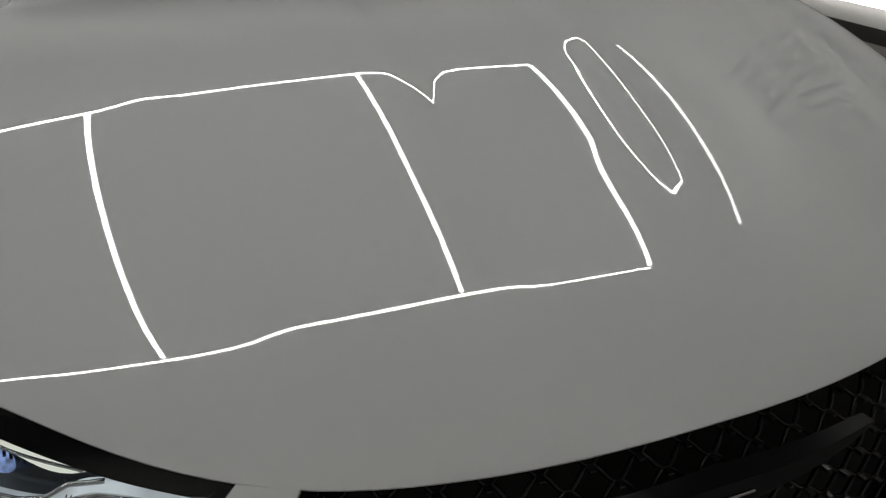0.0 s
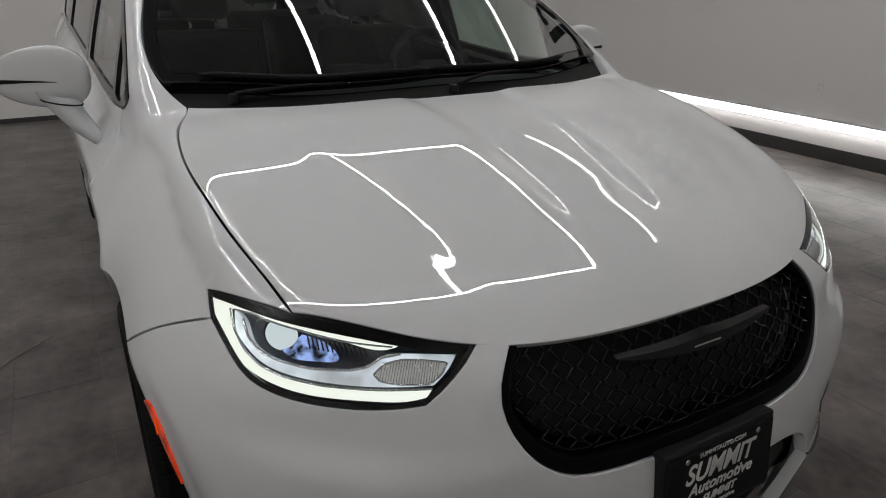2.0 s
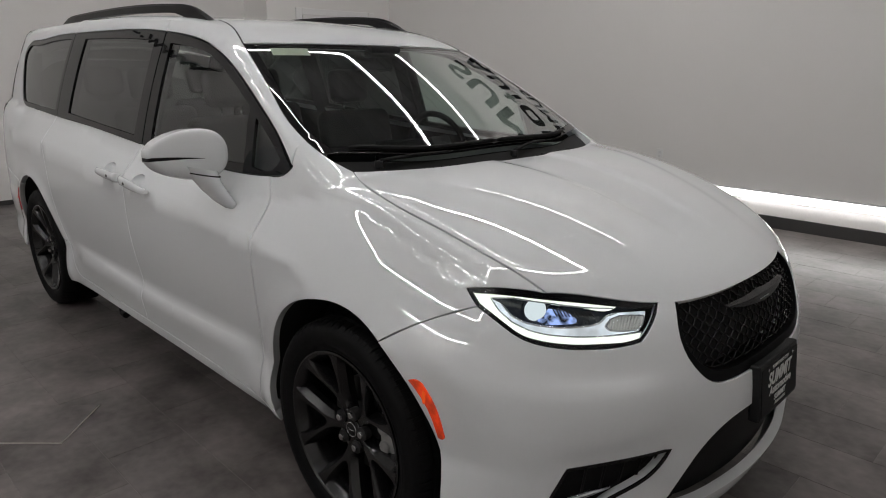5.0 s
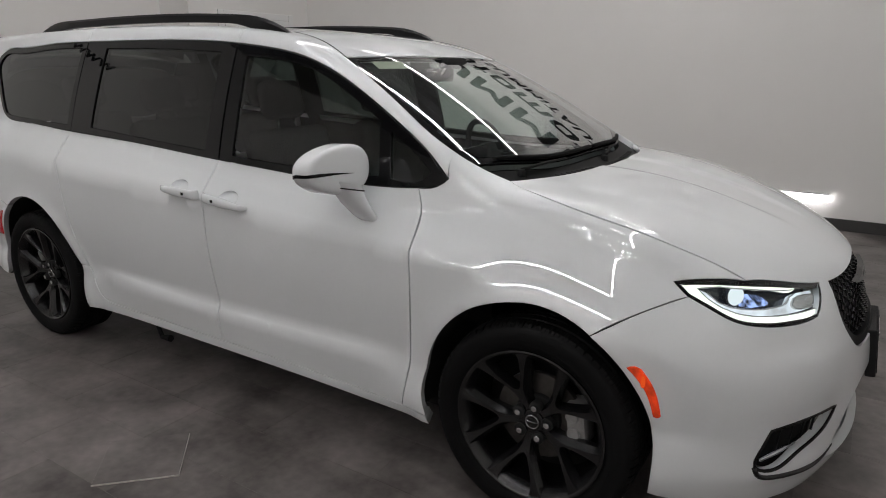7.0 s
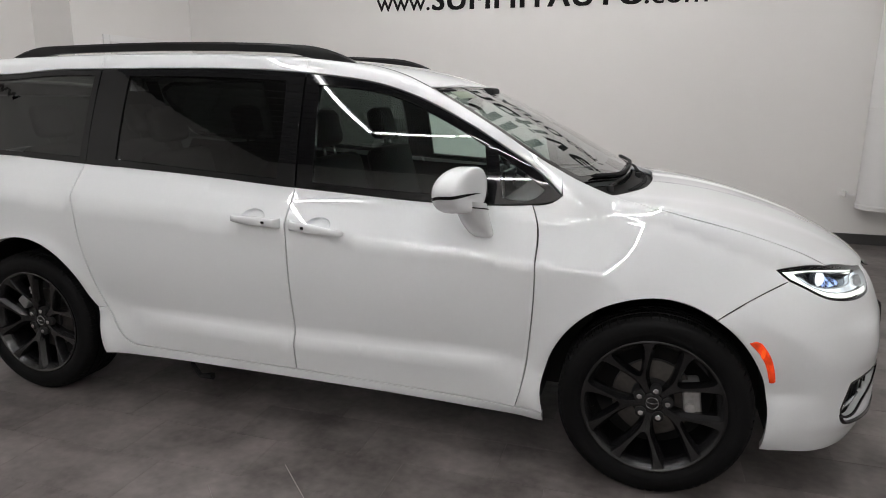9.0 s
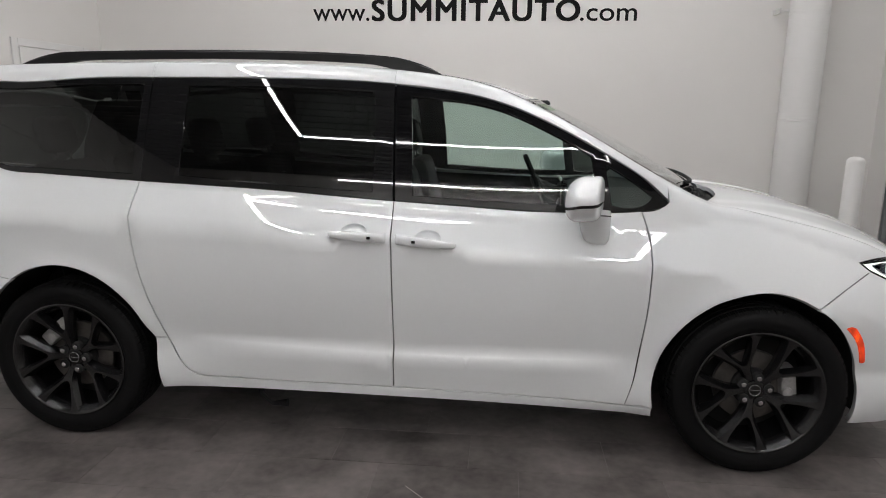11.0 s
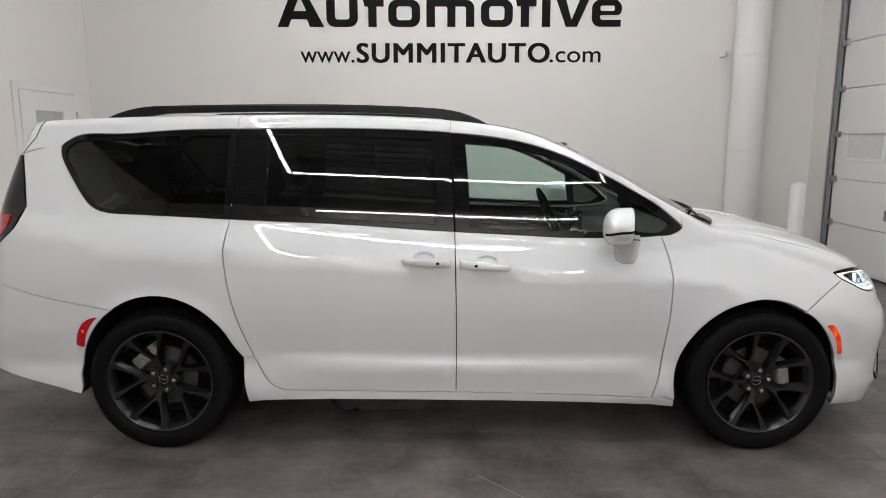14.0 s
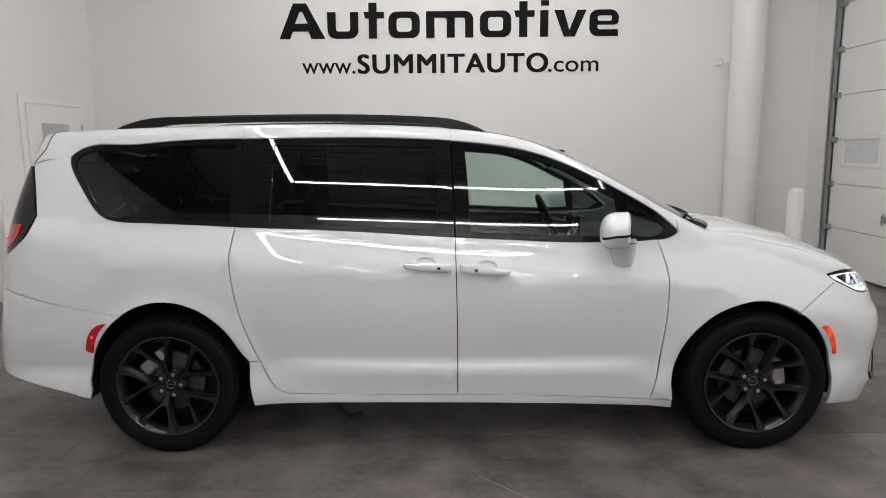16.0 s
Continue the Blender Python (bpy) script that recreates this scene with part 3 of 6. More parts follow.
def round_box(x0, y0, x1, y1, r):
    return arc2(x1 - r, y0 + r, r, -90, 0) + arc2(x1 - r, y1 - r, r, 0, 90) + arc2(x0 + r, y1 - r, r, 90, 180) + arc2(x0 + r, y0 + r, r, 180, 270)


def letter(loops, at, unit, material, parent, depth=0.004):
    """One flat raised letter of a wide square-shouldered face; the loops after the first are holes."""
    cu = bpy.data.curves.new("letter", "CURVE")
    cu.dimensions, cu.fill_mode, cu.extrude = "2D", "BOTH", depth / 2 / unit
    for l in loops:
        sp = cu.splines.new("POLY")
        sp.points.add(len(l) - 1)
        for q, (px, py) in zip(sp.points, l):
            q.co = (px, py, 0, 1)
        sp.use_cyclic_u = True
    ob = bpy.data.objects.new("letter", cu)
    scene.collection.objects.link(ob)
    bpy.context.view_layer.update()
    me = bpy.data.meshes.new_from_object(ob.evaluated_get(bpy.context.evaluated_depsgraph_get()))
    bpy.data.objects.remove(ob)
    me.transform(at @ Matrix.Scale(unit, 4))
    me.materials.clear()
    me.materials.append(material)
    ob = new("letter", me)
    ob.parent = parent


GLYPH_T = [[(22, 0), (58, 0), (58, 84), (89, 84), (89, 112), (58, 112), (58, 150), (22, 150), (22, 112), (0, 112), (7, 84), (22, 84)]]
GLYPH_O = [round_box(0, 0, 137, 112, 36), round_box(36, 28, 101, 85, 13)]
GLYPHS = [
    (38, [[(0, 0), (65, 150), (122, 150), (202, 0), (140, 0), (128, 32), (60, 32), (47, 0)], [(71, 66), (91, 112), (98, 117), (105, 112), (126, 66)]]),
    (250, [[(0, 112)] + arc2(36, 36, 36, 180, 270) + arc2(99, 36, 36, 270, 360) + [(135, 112), (99, 112)] + arc2(87, 43, 12, 0, -90) + arc2(49, 43, 12, -90, -180) + [(37, 112)]]),
    (408, GLYPH_T),
    (516, GLYPH_O),
    (680, [[(0, 0), (37, 0), (37, 84)] + arc2(80, 74, 10, 90, 0) + [(90, 0), (125, 0), (125, 84)] + arc2(160, 74, 10, 90, 0) + [(170, 0), (206, 0)] + arc2(170, 76, 36, 0, 90) + [(0, 112)]]),
    (914, GLYPH_O),
    (1063, GLYPH_T),
    (1176, [[(0, 0), (36, 0), (36, 112), (0, 112)]]),
    (1179, [[(0, 130), (35, 130), (35, 153), (0, 153)]]),
    (1237, [[(0, 112), (41, 112), (67, 28), (100, 112), (140, 112), (91, 0), (43, 0)]]),
    (1390, [[(125, 0)] + arc2(36, 36, 36, -90, -180) + arc2(36, 76, 36, 180, 90) + arc2(92, 76, 36, 90, 0) + arc2(108, 68, 20, 0, -90) + [(36, 48)] + arc2(46, 39, 10, 180, 270) + [(125, 29)], round_box(36, 65, 97, 87, 7)]),
]
for gx, loops in GLYPHS:
    letter(loops, Matrix.Translation((-3.905 + gx * 0.002987, -0.004, 3.016)) @ face, 0.002987, INK, sign)
text("line_one", "SUMMIT", 0.86, Matrix.Translation((-1.62, -0.004, 3.68)) @ face, INK, sign, fit=4.1, heavy=0.03, space=1.08, shear=0.2)

# the same address on the back wall
back = thing("wall_lettering", "black vinyl web address on the back wall", "lettering", (BX, 0, 0))
text("web_address", "www.SUMMITAUTO.com", 0.32, Matrix.Translation((0.004, -1.25, 3.42)) @ pose(0, 0, 0, 90, 0, 90), INK, back, fit=3.95, heavy=0.006)

# the strip light low on the wall
wall_light = thing("wall_strip_light", "long white glowing strip light low on the wall", "strip light", (0, WY, 0))
for a, b in ((-5.6, -4.45), (-4.44, -3.22), (-3.21, -1.99), (-1.98, -0.70), (-0.69, 0.57)):
    box("diffuser", STRIPW, a, -0.045, 0.272, b, -0.012, 0.342, wall_light)
    box("housing", HOUSING, a, -0.012, 0.262, b, -0.001, 0.352, wall_light)
    # added lip that keeps the strip's light off the wall above
    box("top_lip", HOUSING, a, -0.055, 0.343, b, -0.012, 0.349, wall_light)

# ceiling strip lights, hung on rods, as (x0, y0, x1, y1)
LZ = 4.9
STRIPS = [(-3.38, -2.15, 0.70, -2.15), (-3.38, 0.60, 0.70, 0.60), (-3.38, 2.62, 0.70, 2.62), (0.74, -5.72, 0.74, 2.62), (-3.42, -5.72, -3.42, 2.62), (-3.38, -5.72, 0.70, -5.72), (-3.4, -8.7, 1.0, -8.7), (-3.9, 4.05, 0.3, 4.05)]
for x0, y0, x1, y1 in STRIPS:
    led = COVE if y0 > 4 else FAR if y1 < -8 else SOUTH if y1 < -5 else STRIP
    s = thing("ceiling_strip_light", "slim white linear strip light hung under the ceiling", "strip light", ((x0 + x1) / 2, (y0 + y1) / 2, LZ), "strip lights on the ceiling")
    lx, ly = abs(x1 - x0) / 2, abs(y1 - y0) / 2
    n = max(1, round(2 * max(lx, ly) / 1.25))
    for k in range(n):
        a, b = -1 + 2 * k / n + 0.006 / max(lx, ly), -1 + 2 * (k + 1) / n - 0.006 / max(lx, ly)
        if lx > ly:
            box("diffuser", led, a * lx, -0.021, 0, b * lx, 0.021, 0.02, s)
        else:
            box("diffuser", led, -0.021, a * ly, 0, 0.021, b * ly, 0.02, s)
    box("housing", HOUSING, -max(lx, 0.024), -max(ly, 0.024), 0.021, max(lx, 0.024), max(ly, 0.024), 0.075, s)
    for e in (-0.8, 0, 0.8):
        bm = bmesh.new()
        add_cyl(bm, (e * lx if lx > ly else 0, e * ly if ly > lx else 0, 0.07), (e * lx if lx > ly else 0, e * ly if ly > lx else 0, HZ - LZ - 0.0), 0.006, seg=6)
        part("rod", bm, SATIN, s)

# white duct in the corner on two wall brackets
duct = thing("duct", "tall white painted duct pipe on wall brackets", "duct", (2.215, 4.44, 0))
bm = bmesh.new()
add_cyl(bm, (0, 0, 0.43), (0, 0, HZ - 0.1), 0.205, seg=40, bevel=0.004)
part("pipe", bm, DOORW, duct, smooth=40)
for z in (0.47, 1.45, 2.62, 3.9):
    bm = bmesh.new()
    revolve(bm, [(0.206, -0.012), (0.2095, -0.009), (0.2095, 0.009), (0.206, 0.012)], 40)
    bmesh.ops.transform(bm, matrix=pose(0, 0, z, 90, 0, 0), verts=bm.verts)
    part("seam_band", bm, DOORW, duct, smooth=30)
for z in (0.56, 2.66):
    bm = bmesh.new()
    add_box(bm, -0.30, 0.05, z - 0.012, -0.12, 0.075, z + 0.012, 0.002, 1)
    add_box(bm, -0.30, 0.05, z - 0.03, -0.275, 0.25, z + 0.03, 0.002, 1)
    part("bracket", bm, DOORW, duct)

# bollard
bol = thing("bollard", "white painted steel bollard by the garage door", "bollard", (2.42, 3.42, 0))
bm = bmesh.new()
revolve(bm, [(0.0, 1.11), (0.03, 1.108), (0.06, 1.097), (0.078, 1.078), (0.086, 1.05), (0.087, 0.0)], 32)
bmesh.ops.transform(bm, matrix=pose(0, 0, 0, 90, 0, 0) @ Matrix.Diagonal((1, 1, -1, 1)), verts=bm.verts)
for v in bm.verts:
    v.co.z = abs(v.co.z)
bmesh.ops.recalc_face_normals(bm, faces=bm.faces)
part("post", bm, DOORW, bol, smooth=40)
bm = bmesh.new()
add_cyl(bm, (0, 0, 0), (0, 0, 0.012), 0.12, seg=32, bevel=0.003)
part("base_ring", bm, DOORW, bol, smooth=40)

# sectional garage door with its track, hinges, one window and a lock handle
gate_door = thing("garage_door", "white sectional garage door with a small window", "garage door", (FX + 0.06, 0, 0), kind="structure")
zs = np.arange(0.02, GZ + 0.3, 0.545)
for k, (z0, z1) in enumerate(zip(zs, zs[1:])):
    z1 = min(z1, GZ)
    hole = k == 2
    bm = bmesh.new()
    if hole:
        for y0, y1, a, b in ((GY0, 3.26, z0, z1), (4.02, GY1 - 0.09, z0, z1), (3.26, 4.02, z0, 1.335), (3.26, 4.02, 1.70, z1)):
            add_box(bm, 0, y0, a + 0.003, 0.045, y1, b - 0.003)
    else:
        add_box(bm, 0, GY0, z0 + 0.003, 0.045, GY1 - 0.09, z1 - 0.003, 0.004, 1)
    part("panel", bm, DOORW, gate_door)
bm = bmesh.new()
for y0, y1, a, b in ((3.25, 3.30, 1.325, 1.71), (3.98, 4.03, 1.325, 1.71), (3.30, 3.98, 1.325, 1.372), (3.30, 3.98, 1.66, 1.71)):
    add_box(bm, -0.012, y0, a, 0.03, y1, b, 0.004, 1)
part("window_frame", bm, DOORW, gate_door)
box("pane", mat("frosted_pane", (0.62, 0.64, 0.64), 0.35, grain=0.12, scale=12), 0.012, 3.30, 1.372, 0.022, 3.98, 1.66, gate_door)
for y in (GY1 - 0.075, GY1 - 0.035):
    box("track", GALV, -0.06, y, 0.05, 0.0, y + 0.012, GZ, gate_door)
box("track", GALV, -0.012, GY1 - 0.075, 0.05, 0.0, GY1 - 0.023, GZ, gate_door)
box("weather_strip", GALV, -0.03, GY1 - 0.015, 0.0, 0.0, GY1 + 0.035, GZ, gate_door)
for z in np.arange(0.565, GZ, 0.545):
    bm = bmesh.new()
    add_box(bm, -0.04, GY1 - 0.17, z - 0.035, -0.001, GY1 - 0.085, z + 0.035, 0.004, 1)
    add_cyl(bm, (-0.035, GY1 - 0.10, z), (-0.035, GY1 - 0.03, z), 0.012, seg=12)
    part("hinge", bm, GALV, gate_door)
for z in np.arange(0.3, GZ, 0.545):
    bm = bmesh.new()
    add_box(bm, -0.03, GY1 - 0.03, z - 0.02, -0.002, GY1 + 0.02, z + 0.02, 0.003, 1)
    part("track_bracket", bm, GALV, gate_door)
bm = bmesh.new()
tube(bm, [(-0.02, 3.10, 0.82), (-0.045, 3.10, 0.80), (-0.045, 3.10, 0.72), (-0.02, 3.10, 0.70)], 0.009, 8)
add_box(bm, -0.012, 3.05, 0.72, 0.0, 3.15, 0.80, 0.004, 1)
part("lock_handle", bm, GALV, gate_door)
box("bottom_seal", BASE, 0.0, GY0, 0.0, 0.045, GY1 - 0.09, 0.022, gate_door)

# white door with a small window in the back wall
door = thing("door_1", "white painted door with a small window", "door", (JX, 0, 0), kind="structure")
bm = bmesh.new()
for y0, y1, z0, z1 in ((3.18, 4.28, 0.005, 1.30), (3.18, 3.44, 1.30, 2.13), (4.0, 4.28, 1.30, 2.13), (3.44, 4.0, 1.92, 2.13)):
    add_box(bm, 0.0, y0, z0, 0.03, y1, z1)
part("door_leaf", bm, DOORW, door)
bm = bmesh.new()
for y0, y1, z0, z1 in ((3.08, 3.172, 0, 2.22), (4.288, 4.38, 0, 2.22), (3.172, 4.288, 2.138, 2.22)):
    add_box(bm, 0.0, y0, z0, 0.022, y1, z1, 0.004, 1)
part("door_frame", bm, DOORW, door)
box("pane", mat("grey_pane", (0.46, 0.47, 0.47), 0.25, grain=0.08, scale=6), 0.004, 3.44, 1.30, 0.012, 4.0, 1.92, door)
for z in (0.3, 1.1, 1.88):
    bm = bmesh.new()
    add_cyl(bm, (0.034, 4.284, z - 0.05), (0.034, 4.284, z + 0.05), 0.010, seg=10)
    part("hinge", bm, GALV, door)
# wall socket above the strip light
sock = thing("wall_socket", "small white wall socket plate", "socket", (-1.86, WY, 0.60))
box("plate", DOORW, -0.035, -0.007, -0.058, 0.035, 0, 0.058, sock, 0.002)
box("socket", HOUSING, -0.014, -0.009, 0.008, 0.014, -0.006, 0.034, sock)
box("socket", HOUSING, -0.014, -0.009, -0.034, 0.014, -0.006, -0.008, sock)
# square loose tile lying cornerwise on the floor
lt = thing("loose_tile", "loose square grey floor tile with pale edges", "tile", (-1.464, -1.451, 0))
bm = bmesh.new()
add_box(bm, -0.157, -0.157, 0.0, 0.157, 0.157, 0.006, 0.0008, 1, Matrix.Rotation(radians(45.5), 4, "Z"))
part("tile", bm, TILE, lt)
bm = bmesh.new()
for a in range(2):
    add_box(bm, -0.157, -0.159, 0.0, 0.157, -0.1572, 0.0064, 0, 1, Matrix.Rotation(radians(45.5 + 90 * a), 4, "Z"))
part("pale_edge", bm, mat("tile_edge", (0.44, 0.41, 0.38), 0.8, grain=0.2, scale=90), lt)

# ---- the van ----
van = thing("minivan", "white minivan with black trim and black alloy wheels", "minivan")


# outlines on the side, as (x, z)
DLO_TOP = [(-3.592, 1.578), (-3.545, 1.607), (-3.35, 1.632), (-3.06, 1.648), (-2.65, 1.658), (-2.18, 1.66), (-1.64, 1.643), (-1.40, 1.62), (-1.19, 1.583), (-0.98, 1.512), (-0.80, 1.427), (-0.62, 1.327), (-0.50, 1.25), (-0.40, 1.162)]
DLO_BOT = [(-0.43, 1.138), (-0.51, 1.122), (-0.71, 1.112), (-0.88, 1.11), (-1.29, 1.128), (-1.57, 1.143), (-2.16, 1.183), (-2.70, 1.208), (-3.03, 1.226), (-3.30, 1.240), (-3.36, 1.248), (-3.41, 1.272), (-3.46, 1.325), (-3.515, 1.405), (-3.566, 1.485), (-3.592, 1.553)]
ztop, zbot = spl(DLO_TOP), spl(sorted(DLO_BOT[:10]))
DOOR_F = [(-0.545, 0.275), (-0.515, 0.40), (-0.495, 0.56), (-0.48, 0.74), (-0.478, 0.91), (-0.49, 1.05), (-0.515, 1.12)]
SLIDE_R = [(-2.708, 1.208), (-2.72, 1.08), (-2.707, 0.877), (-2.656, 0.664), (-2.616, 0.554), (-2.586, 0.478), (-2.557, 0.418), (-2.528, 0.373), (-2.494, 0.345), (-2.455, 0.329)]


def arch(axle, a0, a1, n=9):
    """Points of a wheel arch from angle a0 to a1, degrees from straight ahead over the top; the rear arch is a little taller."""
    cx, rx, rz, cz = (-0.013, 0.424, 0.462, 0.35) if axle > -1 else (-3.075, 0.422, 0.480, 0.352)
    return [(cx + rx * math.cos(radians(a)), cz + rz * math.sin(radians(a))) for a in np.linspace(a0, a1, n)]


def belt(x0, x1, n=8):
    return [(x, float(zbot(x))) for x in np.linspace(x0, x1, n)]


def roofline(x0, x1, n=8, d=0.0):
    return [(x, float(ztop(x)) + d) for x in np.linspace(x0, x1, n)]


def corner(pts):
    p = [tuple(q[:2]) for q in pts]
    return [(*p[0], 1)] + p[1:-1] + [(*p[-1], 1)]


GRIPS = [(-1.725, 1.020), (-1.410, 1.000)]


def grip(cx, cz):
    return np.array([(cx + 0.052 * math.cos(q), cz + 0.031 * math.sin(q)) for q in np.linspace(0, 2 * math.pi, 28, False)])


def ridge(f, x0, x1, width=0.007):
    """Rows of points along a crease and close beside it."""
    xs = np.arange(x0, x1, 0.02)
    z = f(xs)
    return [np.stack([xs, z + d], -1) for d in (-4 * width, -2 * width, -width, 0, width, 2 * width, 4 * width)]


EDGES = ridge(EDGE_Z, -2.7, -0.45, 0.006) + ridge(CREASE_Z, -3.5, -0.4, 0.0045)
EDGES += [np.stack([q, zbot(q) - d], -1) for q in (np.arange(-2.7, -0.5, 0.03),) for d in (0.012, 0.020, 0.030, 0.044, 0.062)]
CORNER = tuple(project("c", np.array([math.atan2(0.822, 0.446)]), np.array([0.886]))[0])
for side in (-1, 1):
    S = dict(side=side)
    # left trims are matt plastic, so their inner faces mirror no lamps
    SHINE = PIANO if side < 0 else PLASTIC
    # doors and side panels
    fdoor = panel("front_door", "y", [curve(corner([(-1.562, 0.312), (-1.2, 0.302), (-0.8, 0.288), (-0.545, 0.275)])[:-1] + corner(DOOR_F)[:-1] + corner(belt(-0.515, -1.57))[:-1] + corner([(-1.57, 1.143), (-1.565, 0.9), (-1.561, 0.6), (-1.562, 0.312)])[:-1]), grip(*GRIPS[1])], PAINT, van, step=0.03, lines=EDGES if side < 0 else (), **S)
    sdoor = panel("sliding_door", "y", [curve(corner(belt(-1.57, -2.708))[:-1] + corner(SLIDE_R)[:-1] + corner([(-2.455, 0.329), (-2.41, 0.3255), (-2.35, 0.3235), (-2.2, 0.32), (-1.9, 0.316), (-1.562, 0.312)])[:-1] + corner([(-1.562, 0.312), (-1.561, 0.6), (-1.565, 0.9), (-1.57, 1.143)])[:-1]), grip(*GRIPS[0])], PAINT, van, step=0.03, lines=EDGES if side < 0 else (), **S)
    panel("rocker_panel", "y", [curve(corner([(-2.635, 0.262), (-2.655, 0.40), (-2.652, 0.505)])[:-1] + corner([(-2.652, 0.505), (-2.597, 0.505)])[:-1] + corner([(-2.597, 0.505), (-2.586, 0.478), (-2.557, 0.418), (-2.528, 0.373), (-2.494, 0.345), (-2.455, 0.329), (-2.41, 0.3255), (-2.35, 0.3235), (-2.2, 0.32), (-1.9, 0.316), (-1.562, 0.312), (-0.8, 0.288), (-0.545, 0.275), (-0.43, 0.272)])[:-1] + corner([(-0.43, 0.272), (-0.425, 0.225)])[:-1] + corner([(-0.425, 0.225), (-1.0, 0.25), (-1.9, 0.268), (-2.4, 0.268), (-2.635, 0.262)])[:-1])], PAINT, van, depth=0.05, **S)
    panel("quarter_panel", "y", [curve(corner([(-2.708, 1.208), (-2.72, 1.08), (-2.707, 0.877), (-2.656, 0.664), (-2.616, 0.554), (-2.597, 0.505)])[:-1] + corner([(-2.597, 0.505), (-2.652, 0.505)])[:-1] + corner([(-2.652, 0.505)] + arch(-WB, 26, 122, 10))[:-1] + corner([(arch(-WB, 122, 122, 1)[0]), (-3.55, 0.80), (-3.82, 0.86), (-4.0, 0.885)])[:-1] + corner([(-4.0, 0.885), (-3.98, 1.05), (-3.90, 1.10)])[:-1] + corner([(-3.90, 1.10), (-3.795, 1.165), (-3.758, 1.24), (-3.76, 1.31), (-3.775, 1.42), (-3.80, 1.535)])[:-1] + corner([(-3.80, 1.535), (-3.70, 1.562), (-3.592, 1.578)])[:-1] + corner([(-3.592, 1.578)] + DLO_BOT[:6:-1])[:-1])], PAINT, van, step=0.03, lines=EDGES if side < 0 else (), **S)
    # pillar and roof edge above the windows, in three lengths
    up = [(-0.41, 0.765), (-0.50, 0.764), (-0.65, 0.733), (-0.88, 0.674), (-1.02, 0.637), (-1.22, 0.572), (-1.42, 0.535), (-1.7, 0.53), (-2.2, 0.53), (-2.7, 0.53), (-3.2, 0.525), (-3.6, 0.50), (-3.82, 0.46)]
    upf = spl(up)
    for a, b, tag in ((-0.405, -1.592, "pillar"), (-1.592, -2.69, "door"), (-2.69, -3.80, "rear")):
        xs = [a, *[x for x, _ in DLO_TOP[::-1] if b < x < a], b]
        low = [(x, None, float(ztop(max(x, -3.592))) + (0.003 if x > -3.59 else 0)) for x in xs]
        if tag == "rear":
            low[-1:] = [(-3.70, None, 1.562), (-3.80, None, 1.535)]
        back = -3.655 if tag == "rear" else b
        ys = [back, *[x for x, _ in up[::-1] if back < x < a], a]
        high = [(x, float(upf(x)), None) for x in ys]
        lo2, hi2 = flat("d", *low), flat("d", *high)
        panel("roof_side", "d", [curve(corner(lo2)[:-1] + [(*lo2[-1][:2], 1)] + corner(hi2)[:-1] + [(*hi2[-1][:2], 1)])], PAINT, van, gap=0.0025, **S)
    flank = corner(flat("d", (-3.80, None, 1.535), (-3.735, None, 1.615), (-3.655, float(upf(-3.655)), None)))[:-1] + corner(flat("d", (-3.655, float(upf(-3.655)), None), (-3.74, 0.475, None), (-3.82, 0.46, None)))[:-1]
    flank += corner(flat("d", (-3.82, 0.46, None), (-3.815, 0.56, None), (-3.81, 0.64, None), (-3.80, None, 1.535)))[:-1]
    panel("spoiler_flank", "d", [curve(flank)], PAINT, van, gap=0.003, **S)
    edge = np.array([q[:2] for q in flat("d", (-3.80, None, 1.535), (-3.735, None, 1.615), (-3.655, float(upf(-3.655)), None))])
    fine = np.stack([np.interp(np.linspace(0, 2, 17), (0, 1, 2), edge[:, k]) for k in (0, 1)], -1)
    bm = bmesh.new()
    tube(bm, project("d", fine[:, 0], fine[:, 1], 0.0, side), 0.0026, 6)
    part("spoiler_seam", bm, DARK, van)
    # front fender, rolled over from the hood seam to the wheel arch
    seam = [(-0.215, 0.712, None), (-0.12, 0.75, None), (0.0, 0.775, None), (0.12, 0.781, None), (0.26, 0.772, None), (0.40, 0.754, None), (0.52, 0.727, None), (0.585, 0.711, None)]
    loop = corner(flat("d", *seam))[:-1] + corner(flat("d", (0.585, 0.711, None), (0.50, 0.772, 0.935), (0.40, 0.820, 0.926)))[:-1]
    loop += corner(flat("d", (0.40, 0.820, 0.926), CORNER))[:-1] + corner(flat("d", CORNER, (0.322, None, 0.828), (0.20, None, 0.7495)))[:-1]
    loop += corner(flat("d", (0.20, None, 0.7495), *[(x, None, z) for x, z in arch(0.0, 70, 180, 11)], (-0.425, None, 0.272)))[:-1] + corner(flat("d", (-0.425, None, 0.272), (-0.545, None, 0.275)))[:-1]
    loop += corner(flat("d", *[(x, None, z) for x, z in DOOR_F]))[:-1] + corner(flat("d", (-0.515, None, 1.12), (-0.43, None, 1.138), (-0.40, None, 1.162)))[:-1]
    loop += corner(flat("d", (-0.40, None, 1.162), (-0.405, 0.822, None), (-0.41, 0.765, None)))[:-1] + corner(flat("d", (-0.41, 0.765, None), (-0.30, 0.745, None), (-0.215, 0.712, None)))[:-1]
    panel("front_fender", "d", [curve(loop)], PAINT, van, step=0.026, **S)

    # windows: gloss black surrounds with the panes set a little deeper
    def window(holder, name, ring, pane, material):
        trim = panel("window_trim", "y", [curve(ring, 0.025), curve(pane, 0.025)], SHINE, holder, off=0.001, gap=0.002, depth=0.02, **S)
        panel(name, "y", [curve(pane, 0.025)], material, holder, off=-0.006, gap=-0.006, rim=False, **S)
        return trim
